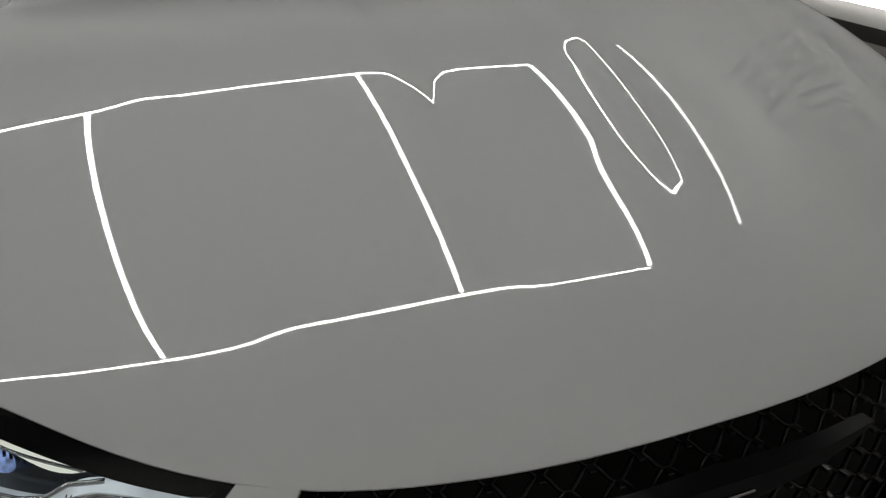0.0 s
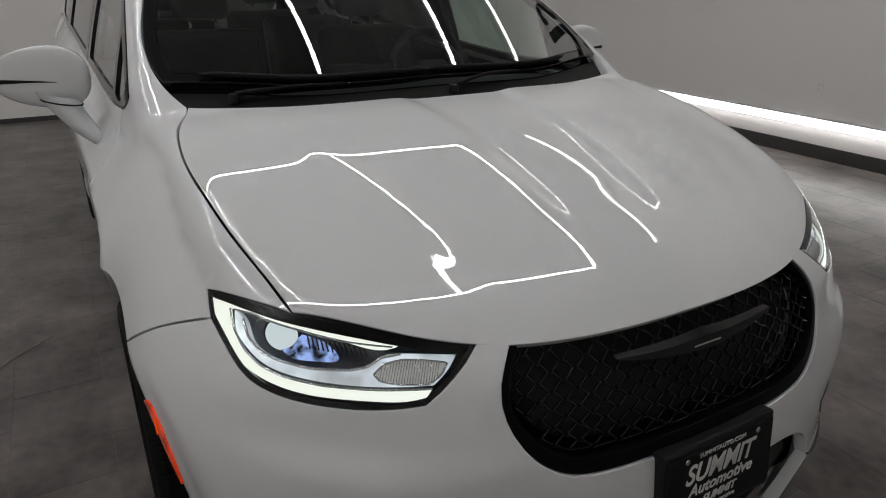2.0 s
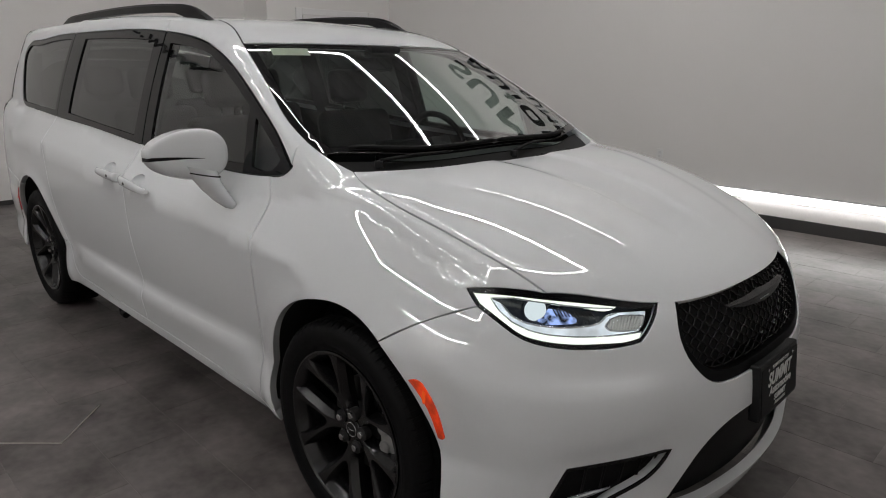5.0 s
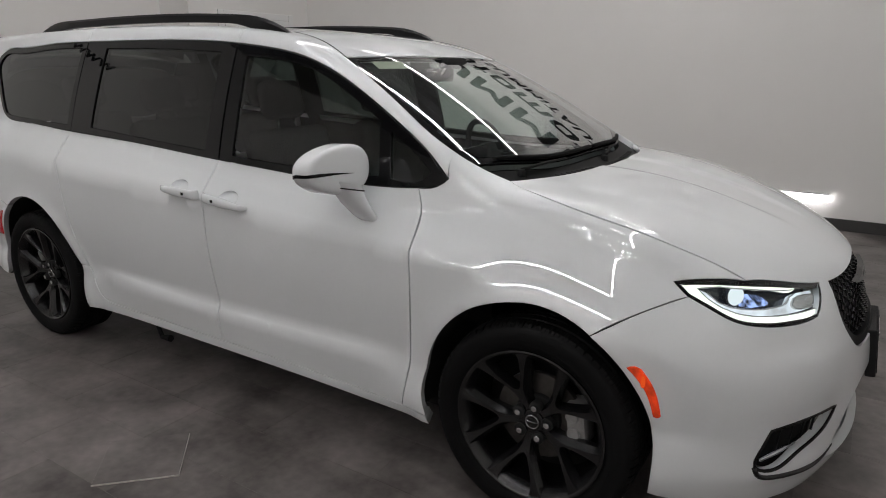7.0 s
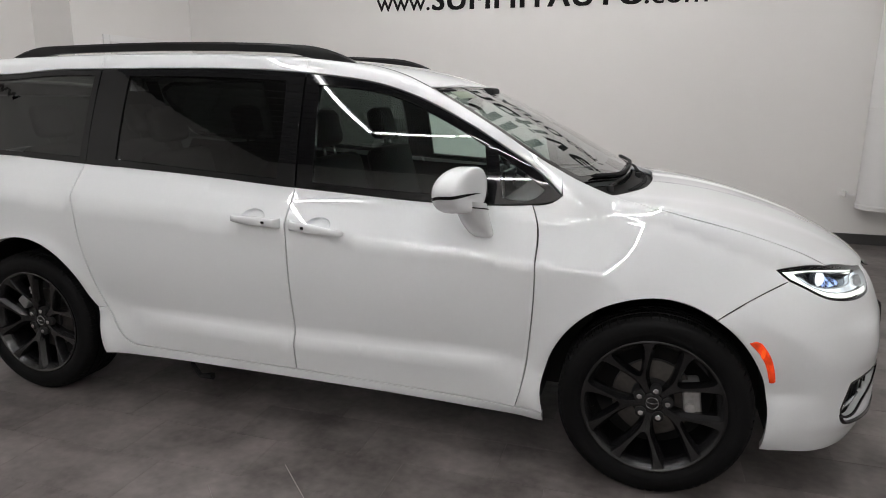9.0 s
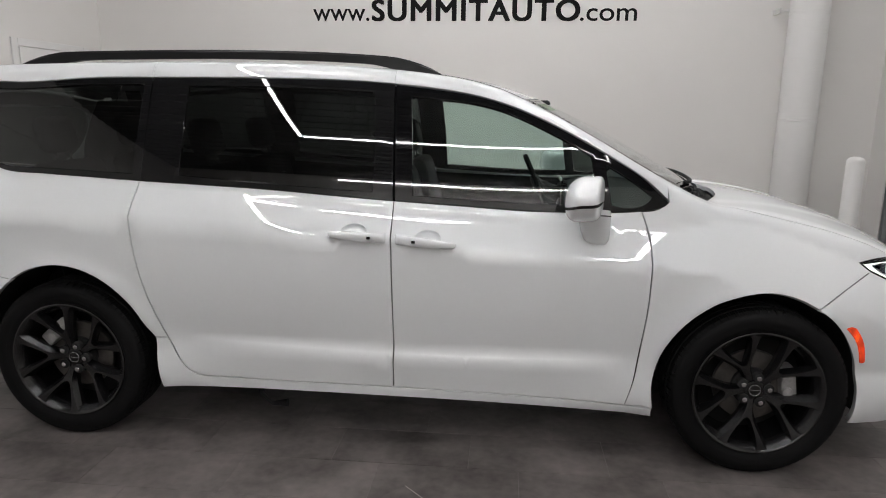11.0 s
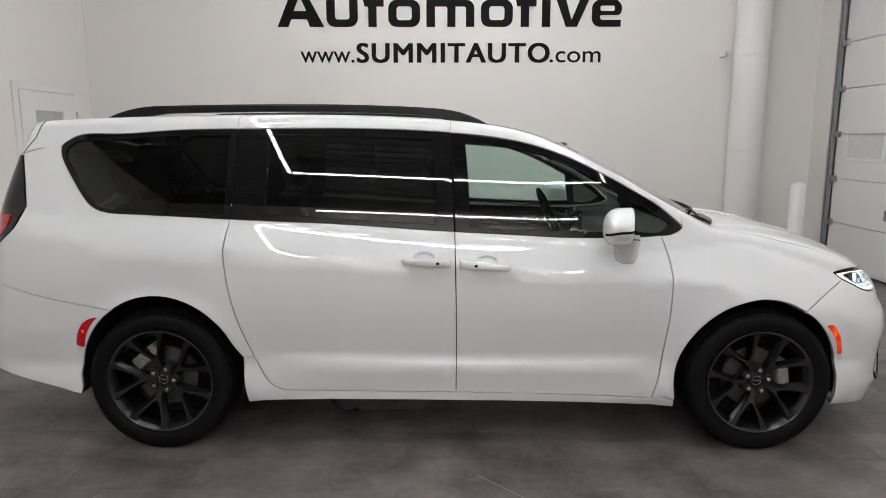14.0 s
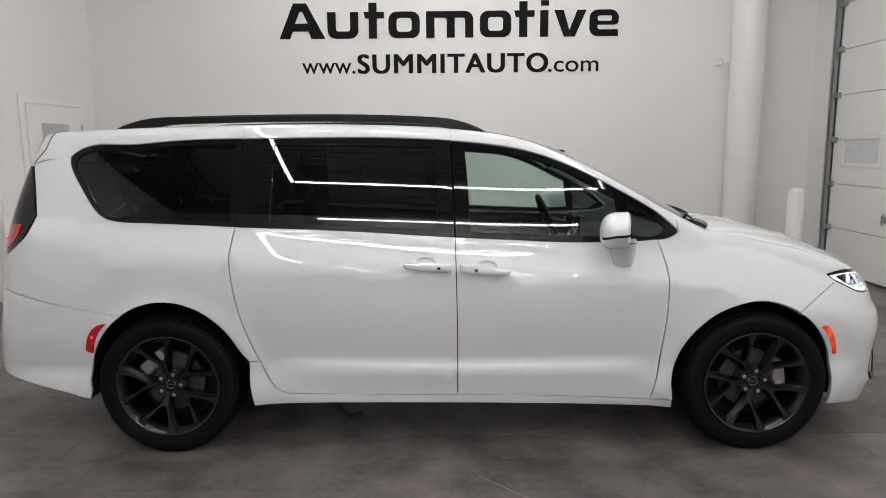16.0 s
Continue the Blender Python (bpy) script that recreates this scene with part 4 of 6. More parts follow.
    q_ring = corner(roofline(-2.69, -3.5, 14))[:-1] + [(-3.50, float(ztop(-3.5))), (-3.565, 1.598), (-3.588, 1.578), (-3.592, 1.553), (-3.566, 1.485), (-3.515, 1.405), (-3.46, 1.325), (-3.41, 1.272), (-3.36, 1.248)] + corner(belt(-3.30, -2.70, 5))[1:]
    q_pane = [(-2.725, 1.630, 1), (-3.05, 1.622), (-3.40, 1.604), (-3.525, 1.588), (-3.562, 1.55), (-3.525, 1.465), (-3.43, 1.325), (-3.385, 1.278), (-3.31, 1.262), (-3.0, 1.250), (-2.74, 1.238, 1)]
    quarter = panel("quarter_window", "y", [curve(q_ring, 0.025), curve(q_pane, 0.025)], SHINE, van, off=0.001, gap=0.002, depth=0.02, label="gloss black framed rear quarter window with dark privacy glass", **S)
    panel("pane", "y", [curve(q_pane, 0.025)], PRIVACY, quarter, off=-0.006, rim=False, **S)
    s_ring = corner(roofline(-1.592, -2.685, 8))[:-1] + [(*roofline(-2.685, -2.685, 1)[0], 1)] + corner(belt(-2.70, -1.574, 7))[:-1] + [(-1.574, float(zbot(-1.574)), 1)]
    s_pane = [(-1.68, 1.605, 1), (-2.1, 1.622), (-2.52, 1.625, 1), (-2.525, 1.4), (-2.53, 1.235, 1), (-2.1, 1.205), (-1.665, 1.178, 1), (-1.665, 1.4)]
    window(sdoor, "privacy_pane", s_ring, s_pane, PRIVACY)
    f_ring = [(-1.584, 1.637, 1), (-1.40, 1.617), (-1.19, 1.581), (-0.98, 1.51), (-0.80, 1.425), (-0.62, 1.325), (-0.50, 1.248), (-0.415, 1.17), (-0.402, 1.157), (-0.43, 1.139), (-0.52, 1.122), (-0.71, 1.112), (-0.88, 1.11), (-1.29, 1.128), (-1.566, 1.143, 1), (-1.575, 1.4)]
    f_pane = [(-1.515, 1.587, 1), (-1.30, 1.568), (-1.12, 1.53), (-0.95, 1.46), (-0.80, 1.385), (-0.73, 1.345, 1), (-0.695, 1.145, 1), (-0.88, 1.143), (-1.2, 1.152), (-1.49, 1.167, 1), (-1.50, 1.4)]
    t_pane = [(-0.67, 1.31, 1), (-0.57, 1.252), (-0.47, 1.18, 1), (-0.50, 1.15), (-0.64, 1.143, 1)]
    trim = panel("window_trim", "y", [curve(f_ring, 0.025), curve(f_pane, 0.025), curve(t_pane, 0.025)], TRIMB if side < 0 else PLASTIC, fdoor, off=0.001, gap=0.002, depth=0.02, **S)
    panel("pane", "y", [curve(f_pane, 0.025)], SIDE, fdoor, off=-0.006, rim=False, **S)
    # left corner pane is tinted dark to hide a bright triangle beyond
    panel("corner_pane", "y", [curve(t_pane, 0.025)], SIDE if side < 0 else PRIVACY, fdoor, off=-0.006, rim=False, **S)
    # dark backing behind the seams
    panel("inner_shell", "y", [curve([(-0.46, 0.28, 1), (-0.46, 1.08, 1), (-1.5, 1.10, 1), (-2.7, 1.17, 1), (-2.62, 0.6), (-2.5, 0.30, 1)])], DARK, van, off=-0.03, rim=False, step=0.12, **S)

# hood
hood_r = [(0.585, 0.711, 1), (0.52, 0.727), (0.40, 0.754), (0.26, 0.772), (0.12, 0.781), (0.0, 0.775), (-0.12, 0.75), (-0.215, 0.712, 1), (-0.165, 0.60), (-0.10, 0.43), (-0.07, 0.2), (-0.064, 0.0)]
front = [(0.585, 0.711), (0.664, 0.612), (0.724, 0.527), (0.766, 0.448), (0.79, 0.388), (0.822, 0.26), (0.838, 0.13), (0.842, 0.0)]
loop = [(x, -y, *c) for x, y, *c in hood_r] + [(x, y, *c) for x, y, *c in hood_r[-2::-1]] + front[1:] + [(x, -y) for x, y in front[-2:0:-1]]
hood = panel("hood", "z", [curve(loop)], PAINT, van, step=0.02, depth=0.02)
panel("inner_shell", "z", [curve([(-0.1, -0.7, 1), (-0.1, 0.7, 1), (0.5, 0.68, 1), (0.72, 0.42), (0.76, 0.0), (0.72, -0.42), (0.5, -0.68, 1)])], DARK, van, off=-0.035, rim=False, step=0.12)

# roof, windscreen and the black cowl between it and the hood
ditch = [(-1.02, 0.637), (-1.22, 0.572), (-1.42, 0.535), (-1.7, 0.53), (-2.2, 0.53), (-2.7, 0.53), (-3.2, 0.525), (-3.6, 0.50), (-3.82, 0.46)]
wtop = [(-1.02, 0.637), (-0.985, 0.5), (-0.955, 0.33), (-0.93, 0.12), (-0.928, 0.0)]
loop = [(*ditch[0], 1)] + ditch[1:-1] + [(*ditch[-1], 1), (-3.86, 0.2), (-3.87, 0), (-3.86, -0.2), (ditch[-1][0], -ditch[-1][1], 1)] + [(x, -y) for x, y in ditch[-2:0:-1]] + [(ditch[0][0], -ditch[0][1], 1)] + [(x, -y) for x, y in wtop[1:]] + wtop[-2:0:-1]
panel("roof", "z", [curve(loop)], PAINT, van, step=0.07, gap=0.005)
wedge = [(-1.02, 0.637), (-0.88, 0.674), (-0.65, 0.733), (-0.50, 0.764), (-0.41, 0.765), (-0.33, 0.75)]
wbase = [(-0.33, 0.75), (-0.27, 0.60), (-0.205, 0.43), (-0.17, 0.2), (-0.165, 0.0)]
loop = [(*wedge[0], 1)] + wedge[1:-1] + [(*wedge[-1], 1)] + wbase[1:] + [(x, -y) for x, y in wbase[-2:0:-1]] + [(wedge[-1][0], -wedge[-1][1], 1)] + [(x, -y) for x, y in wedge[-2:0:-1]] + [(wedge[0][0], -wedge[0][1], 1)] + [(x, -y) for x, y in wtop[1:]] + wtop[-2:0:-1]
ring = curve(loop)
inner = ring + (np.array([-0.60, 0.0]) - ring) * np.array([0.075, 0.055])
shield = panel("windscreen", "z", [ring, inner], GLOSS, van, off=-0.002, depth=0.012)
panel("pane", "z", [inner], CLEAR, shield, off=-0.002, rim=False, step=0.05)
loop = [(-0.33, 0.75, 1), (-0.27, 0.60), (-0.205, 0.43), (-0.17, 0.2), (-0.165, 0.0), (-0.17, -0.2), (-0.205, -0.43), (-0.27, -0.60), (-0.33, -0.75, 1), (-0.215, -0.712, 1), (-0.165, -0.60), (-0.10, -0.43), (-0.07, -0.2), (-0.064, 0.0), (-0.07, 0.2), (-0.10, 0.43), (-0.165, 0.60), (-0.215, 0.712, 1)]
cowl = panel("cowl", "z", [curve(loop)], COWL, van, off=-0.028, gap=-0.004, depth=0.03, label="black plastic cowl under the windscreen")

# front bumper, unrolled round the nose; the grille, lamps and pockets are cut out of it
lamp_low = [(0.772, 0.462, 0.872), (0.782, 0.493, 0.850), (0.784, 0.525, 0.826), (0.782, 0.553, 0.807, 1), (0.76, 0.604, 0.802), (0.71, 0.685, 0.802), (0.63, 0.766, 0.812), (0.572, 0.795, 0.826), (0.515, 0.809, 0.853), (0.446, 0.822, 0.886, 1)]
gr_side = [(0.938, 0.0, 0.655), (0.936, 0.13, 0.65), (0.92, 0.26, 0.647), (0.90, 0.34, 0.66), (0.872, 0.40, 0.71), (0.847, 0.43, 0.768), (0.825, 0.43, 0.815), (0.787, 0.388, 0.882, 1), (0.766, 0.446, 0.886, 1)]
bump_r = gr_side + lamp_low + [(0.322, None, 0.828), (0.20, None, 0.7495, 1)] + [(x, None, z) for x, z in arch(0.0, 55, -8, 6)] + [(0.40, None, 0.235, 1), (0.55, 0.85, 0.225), (0.75, 0.70, 0.212), (0.88, 0.45, 0.20), (0.93, 0.2, 0.192), (0.935, 0.0, 0.19)]
b2 = flat("c", *bump_r)
loop = [(-a, z, *c) for a, z, *c in b2] + [(a, z, *c) for a, z, *c in b2[-2:0:-1]]
fog = flat("c", (0.686, 0.786, 0.372), (0.694, 0.777, 0.425), (0.715, 0.757, 0.487, 1), (0.79, 0.64, 0.500), (0.864, 0.502, 0.503, 1), (0.850, 0.543, 0.456), (0.79, 0.66, 0.394), (0.715, 0.768, 0.357))
intake = flat("c", (0.94, 0.15, 0.54), (0.92, 0.31, 0.515), (0.90, 0.40, 0.46), (0.88, 0.46, 0.39), (0.86, 0.515, 0.325, 1), (0.88, 0.45, 0.30), (0.93, 0.25, 0.287), (0.94, 0.0, 0.284))
ink2 = [(-a, z, *c) for a, z, *c in intake] + [(a, z, *c) for a, z, *c in intake[-2::-1]]
bumper = panel("front_bumper", "c", [curve(loop), curve(fog, 0.02), curve([(-a, z, *c) for a, z, *c in fog], 0.02), curve(ink2, 0.025)], PAINT, van, depth=0.03, gap=0.003, step=0.02)
panel("lower_intake", "c", [curve(ink2, 0.025)], COWL, bumper, off=-0.045, rim=False)
for m in (1, -1):
    rim_in = curve([(m * a, z, *c) for a, z, *c in fog], 0.02)
    mid = rim_in.mean(0)
    tg = np.roll(rim_in, -1, 0) - np.roll(rim_in, 1, 0)
    nr = np.stack([-tg[:, 1], tg[:, 0]], -1) / np.maximum(np.hypot(*tg.T), 1e-9)[:, None]
    if inside(rim_in[:1] + nr[:1] * 0.003, rim_in)[0]:
        nr = -nr
    panel("fog_frame", "c", [rim_in + nr * 0.007, rim_in - nr * 0.002], GLOSS, bumper, off=0.002, gap=0.0005, depth=0.006, label="gloss black frame of the fog light pocket")
panel("fog_pocket", "c", [curve(fog, 0.02)], COWL, bumper, off=-0.04, rim=False)
panel("fog_pocket", "c", [curve([(-a, z, *c) for a, z, *c in fog], 0.02)], COWL, bumper, off=-0.04, rim=False)

# grille
gtop = [(0.787, 0.388, 0.882, 1), (0.822, 0.26, 0.884), (0.838, 0.13, 0.885), (0.842, 0.0, 0.885)]
g2 = flat("c", *(gr_side[:7] + gtop))
gl = [(-a, z, *c) for a, z, *c in g2] + [(a, z, *c) for a, z, *c in g2[-2:0:-1]]
GRILLE = curve(gl, 0.02)
core = GRILLE + (np.array([0.0, 0.79]) - GRILLE) * np.array([0.035, 0.0])
core[:, 1] = np.where(core[:, 1] < 0.78, 0.78 - (0.78 - core[:, 1]) * 0.77, core[:, 1])
grille = panel("grille", "c", [GRILLE, core], FRAMEB, van, off=-0.004, depth=0.05, step=0.03, gap=0.002, label="black mesh grille in a satin black frame")
panel("backing", "c", [core], DARK, grille, off=-0.05, rim=False, step=0.08)


# ---- the grille mesh: wavy bars that meet in diamonds ----
PITCH, ROW = 0.056, 0.0152


def bar_path(z0, amp, phase, y1=0.43):
    pts = []
    for y in np.arange(-y1, y1 + 0.001, 0.007):
        z = z0 + amp * math.sin(2 * math.pi * (y / PITCH) + phase)
        t = math.atan2(y, 0.88)
        pts.append((t, z))
    q = np.array(pts)
    keep = inside(q, core)
    return q[keep]


row = 0
for z0 in np.arange(0.680, 0.884, ROW):
    q = bar_path(z0, 0.0086, math.pi * (row % 2))
    row += 1
    if len(q) < 6:
        continue
    P = project("c", q[:, 0], q[:, 1], -0.020 + 0.0)
    bm = bmesh.new()
    tube(bm, P, 0.0030, 5)
    part("grille_bar", bm, MESH, grille, smooth=True)
# small bright-edged knots where the bars meet
knot = bpy.data.meshes.new("knot")
bm = bmesh.new()
add_box(bm, -0.005, -0.0038, -0.0022, 0.005, 0.0038, 0.0022, 0.0010, 1)
bm.to_mesh(knot)
bm.free()
knot.materials.append(MESH)
row = 0
ks = []
for z0 in np.arange(0.680, 0.884, ROW):
    ph = math.pi * (row % 2)
    for k in range(-11, 12):
        y = PITCH * (k + 0.25 - (0.5 if row % 2 else 0))
        ks.append((math.atan2(y, 0.88), z0 + 0.0080))
    row += 1
ks = np.array(ks)
ks = ks[inside(ks, core)]
P = project("c", ks[:, 0], ks[:, 1], -0.0155)
for p in P:
    ob = new("knot", knot)
    ob.parent = grille
    ob.matrix_basis = pose(*p, 0, 0, math.degrees(math.atan2(p[1], p[0] + 0.4)))

# winged emblem bar across the grille
emblem = bmesh.new()
n = 26
rows = []
for i in range(n + 1):
    y = -0.215 + 0.43 * i / n
    u = abs(y) / 0.215
    zc = 0.826 + 0.012 * u * u
    h = 0.017 * (1 - u) ** 0.75 + 0.0012
    t = math.atan2(y, 0.88)
    r = []
    for dz, off in ((-h, -0.006), (-h * 0.55, 0.004), (h * 0.55, 0.004), (h, -0.006)):
        r.append(emblem.verts.new(project("c", np.array([t]), np.array([zc + dz]), off)[0]))
    rows.append(r)
for a, b in zip(rows, rows[1:]):
    for k in range(3):
        emblem.faces.new((a[k], b[k], b[k + 1], a[k + 1]))
wing = part("emblem", emblem, BADGE, grille, "gloss black winged emblem with a small name plate", smooth=30)
# its name is drawn as a plain pale bar
bm = bmesh.new()
add_box(bm, 0.8885, -0.036, 0.8232, 0.8902, 0.036, 0.8272, 0.0008, 1)
part("name_bar", bm, NAME, wing)

# ---- headlights ----
lamp_top = [(0.446, 0.822, 0.886, 1), (0.40, 0.820, 0.926, 1), (0.495, 0.776, 0.934), (0.583, 0.711, 0.930), (0.664, 0.612, 0.915), (0.724, 0.527, 0.898), (0.766, 0.446, 0.886, 1)]
L2 = flat("c", *(lamp_low + lamp_top[1:]))
DRL_IN = [(0.686, 0.884), (0.762, 0.891), (0.867, 0.904), (0.974, 0.912), (1.041, 0.905, 1), (1.013, 0.880), (0.972, 0.857), (0.926, 0.842), (0.879, 0.835), (0.800, 0.829), (0.713, 0.826), (0.64, 0.825), (0.607, 0.8248, 1)]
DRL_OUT = [(0.616, 0.813, 1), (0.64, 0.809), (0.712, 0.809), (0.798, 0.812), (0.876, 0.819), (0.936, 0.829), (0.988, 0.843), (1.042, 0.866), (1.087, 0.895), (1.106, 0.917, 1), (1.075, 0.9195), (0.990, 0.923), (0.862, 0.913), (0.765, 0.900), (0.672, 0.8875, 1)]
BOWL = [(1.040, 0.899, 1), (1.007, 0.890), (0.976, 0.867), (0.938, 0.855), (0.899, 0.850), (0.831, 0.846), (0.756, 0.848), (0.728, 0.853), (0.708, 0.865), (0.672, 0.869), (0.567, 0.862, 1), (0.574, 0.851), (0.606, 0.822, 1), (0.716, 0.823), (0.805, 0.827), (0.885, 0.833), (0.933, 0.840), (0.980, 0.855), (1.021, 0.876)]
SIGNAL = [(0.714, 0.846), (0.698, 0.860), (0.669, 0.865), (0.632, 0.863), (0.582, 0.857, 1), (0.592, 0.841), (0.614, 0.828, 1), (0.665, 0.830), (0.702, 0.836)]
for s in (-1, 1):
    def at(l, step=0.012):
        return curve([(s * a, z, *c) for a, z, *c in l], step)

    def line(pts, off, n=40):
        q = np.array([p[:2] for p in pts], float)
        t = np.r_[0, np.cumsum(np.hypot(*np.diff(q, axis=0).T))]
        u = np.linspace(0, t[-1], n)
        return project("c", s * np.interp(u, t, q[:, 0]), np.interp(u, t, q[:, 1]), off)
    ring = at(L2, 0.02)
    lamp = panel("headlight", "c", [ring], INNER, van, off=-0.05, gap=-0.004, depth=0.05, label="lit headlight, white light bar, black housing under clear lens")
    panel("lens", "c", [ring], LENS, lamp, off=-0.001, rim=False, step=0.03)
    # black rim, wider along the top
    m2 = ring * np.array([0.95, 1.0])
    tg = np.roll(m2, -2, 0) - np.roll(m2, 2, 0)
    nr = np.stack([-tg[:, 1], tg[:, 0]], -1)
    nr /= np.linalg.norm(nr, axis=1, keepdims=True)
    if not inside(m2[:1] + nr[:1] * 0.004, m2)[0]:
        nr = -nr
    over = np.clip(-nr[:, 1], 0, 1)[:, None]
    flatten = np.array([0.95, 1.0])
    panel("bezel", "c", [(m2 - nr * 0.0035) / flatten, (m2 + nr * (0.0080 + 0.0075 * over)) / flatten], BADGE, lamp, off=-0.0035, rim=False, label="gloss black rim of the lens")
    panel("light_bar", "c", [at(DRL_IN + DRL_OUT)], DRL, lamp, off=-0.010, gap=0.0, depth=0.006, label="glowing white light bar")
    bm = bmesh.new()
    tube(bm, line(DRL_IN, -0.011, 60), 0.0021, 6)
    part("inner_rim", bm, SILVER, lamp, "thin silver rim inside the light bar", smooth=True)
    panel("reflector", "c", [at(BOWL)], BOWLM, lamp, off=-0.024, depth=0.015, gap=0.001, label="silver reflector bowl with patches of painted glow")
    bm = bmesh.new()
    tube(bm, line(BOWL[1:10], -0.023, 40), 0.0028, 6)
    part("bowl_edge", bm, SILVER, lamp, smooth=True)
    panel("turn_signal", "c", [at(SIGNAL, 0.01)], SIGM, lamp, off=-0.017, depth=0.012, gap=0.001, label="clear ribbed turn signal")
    bm = bmesh.new()
    tube(bm, line(SIGNAL + SIGNAL[:1], -0.0165, 40), 0.0019, 6)
    part("signal_rim", bm, SILVER, lamp, smooth=True)
    for k in range(22):
        a = 0.600 + 0.0049 * k
        lo, hi = 0.829 + max(0, 0.612 - a) * 0.9 + max(0, a - 0.68) * 0.25, 0.860 + min(0.0035, (a - 0.59) * 0.08)
        P = project("c", s * np.array([a, a - 0.003]), np.array([lo, hi]), -0.0165)
        bm = bmesh.new()
        tube(bm, P, 0.0007, 4)
        part("rib", bm, SILVER, lamp, smooth=True)
    for k in range(13):
        a = 0.738 + 0.0092 * k
        P = project("c", s * np.array([a, a + 0.012]), np.array([0.860 + 0.0005 * k, 0.873 + 0.0008 * k]), -0.038)
        bm = bmesh.new()
        tube(bm, P, 0.0017, 4)
        part("vane_rib", bm, SATIN, lamp, smooth=True)
    # projector lens in its collar, with a bowl of painted blue glow under it
    c = project("c", np.array([s * 0.912]), np.array([0.881]), -0.034)[0]
    d = Vector((0.80, s * 0.58, 0.12)).normalized()
    bm = bmesh.new()
    add_cyl(bm, Vector(c) - d * 0.02, Vector(c) + d * 0.002, 0.033, 0.035, 32, 0.002)
    pr = part("projector", bm, INNER, lamp, smooth=40)
    bm = bmesh.new()
    bmesh.ops.create_uvsphere(bm, u_segments=28, v_segments=14, radius=0.030)
    bmesh.ops.transform(bm, matrix=Matrix.Translation(Vector(c) + d * 0.001) @ d.to_track_quat("Z", "Y").to_matrix().to_4x4() @ Matrix.Diagonal((1, 1, 0.55, 1)), verts=bm.verts)
    part("projector_lens", bm, BEAM, pr, "bright projector lens", smooth=True)
    panel("blue_light", "c", [at([(0.915, 0.864), (0.89, 0.880), (0.85, 0.880), (0.81, 0.870), (0.79, 0.855), (0.84, 0.848), (0.89, 0.850)])], BLUE, lamp, off=-0.040, gap=0.001, depth=0.004, step=0.02, label="dark bowl with pale blue glow painted in patches")

# ---- bumper details: blades, fog lights, side markers ----
CHIN = [(0.683, 0.792, 0.372), (0.694, 0.786, 0.346), (0.735, 0.743, 0.329), (0.796, 0.654, 0.324), (0.850, 0.545, 0.334), (0.874, 0.480, 0.358)]
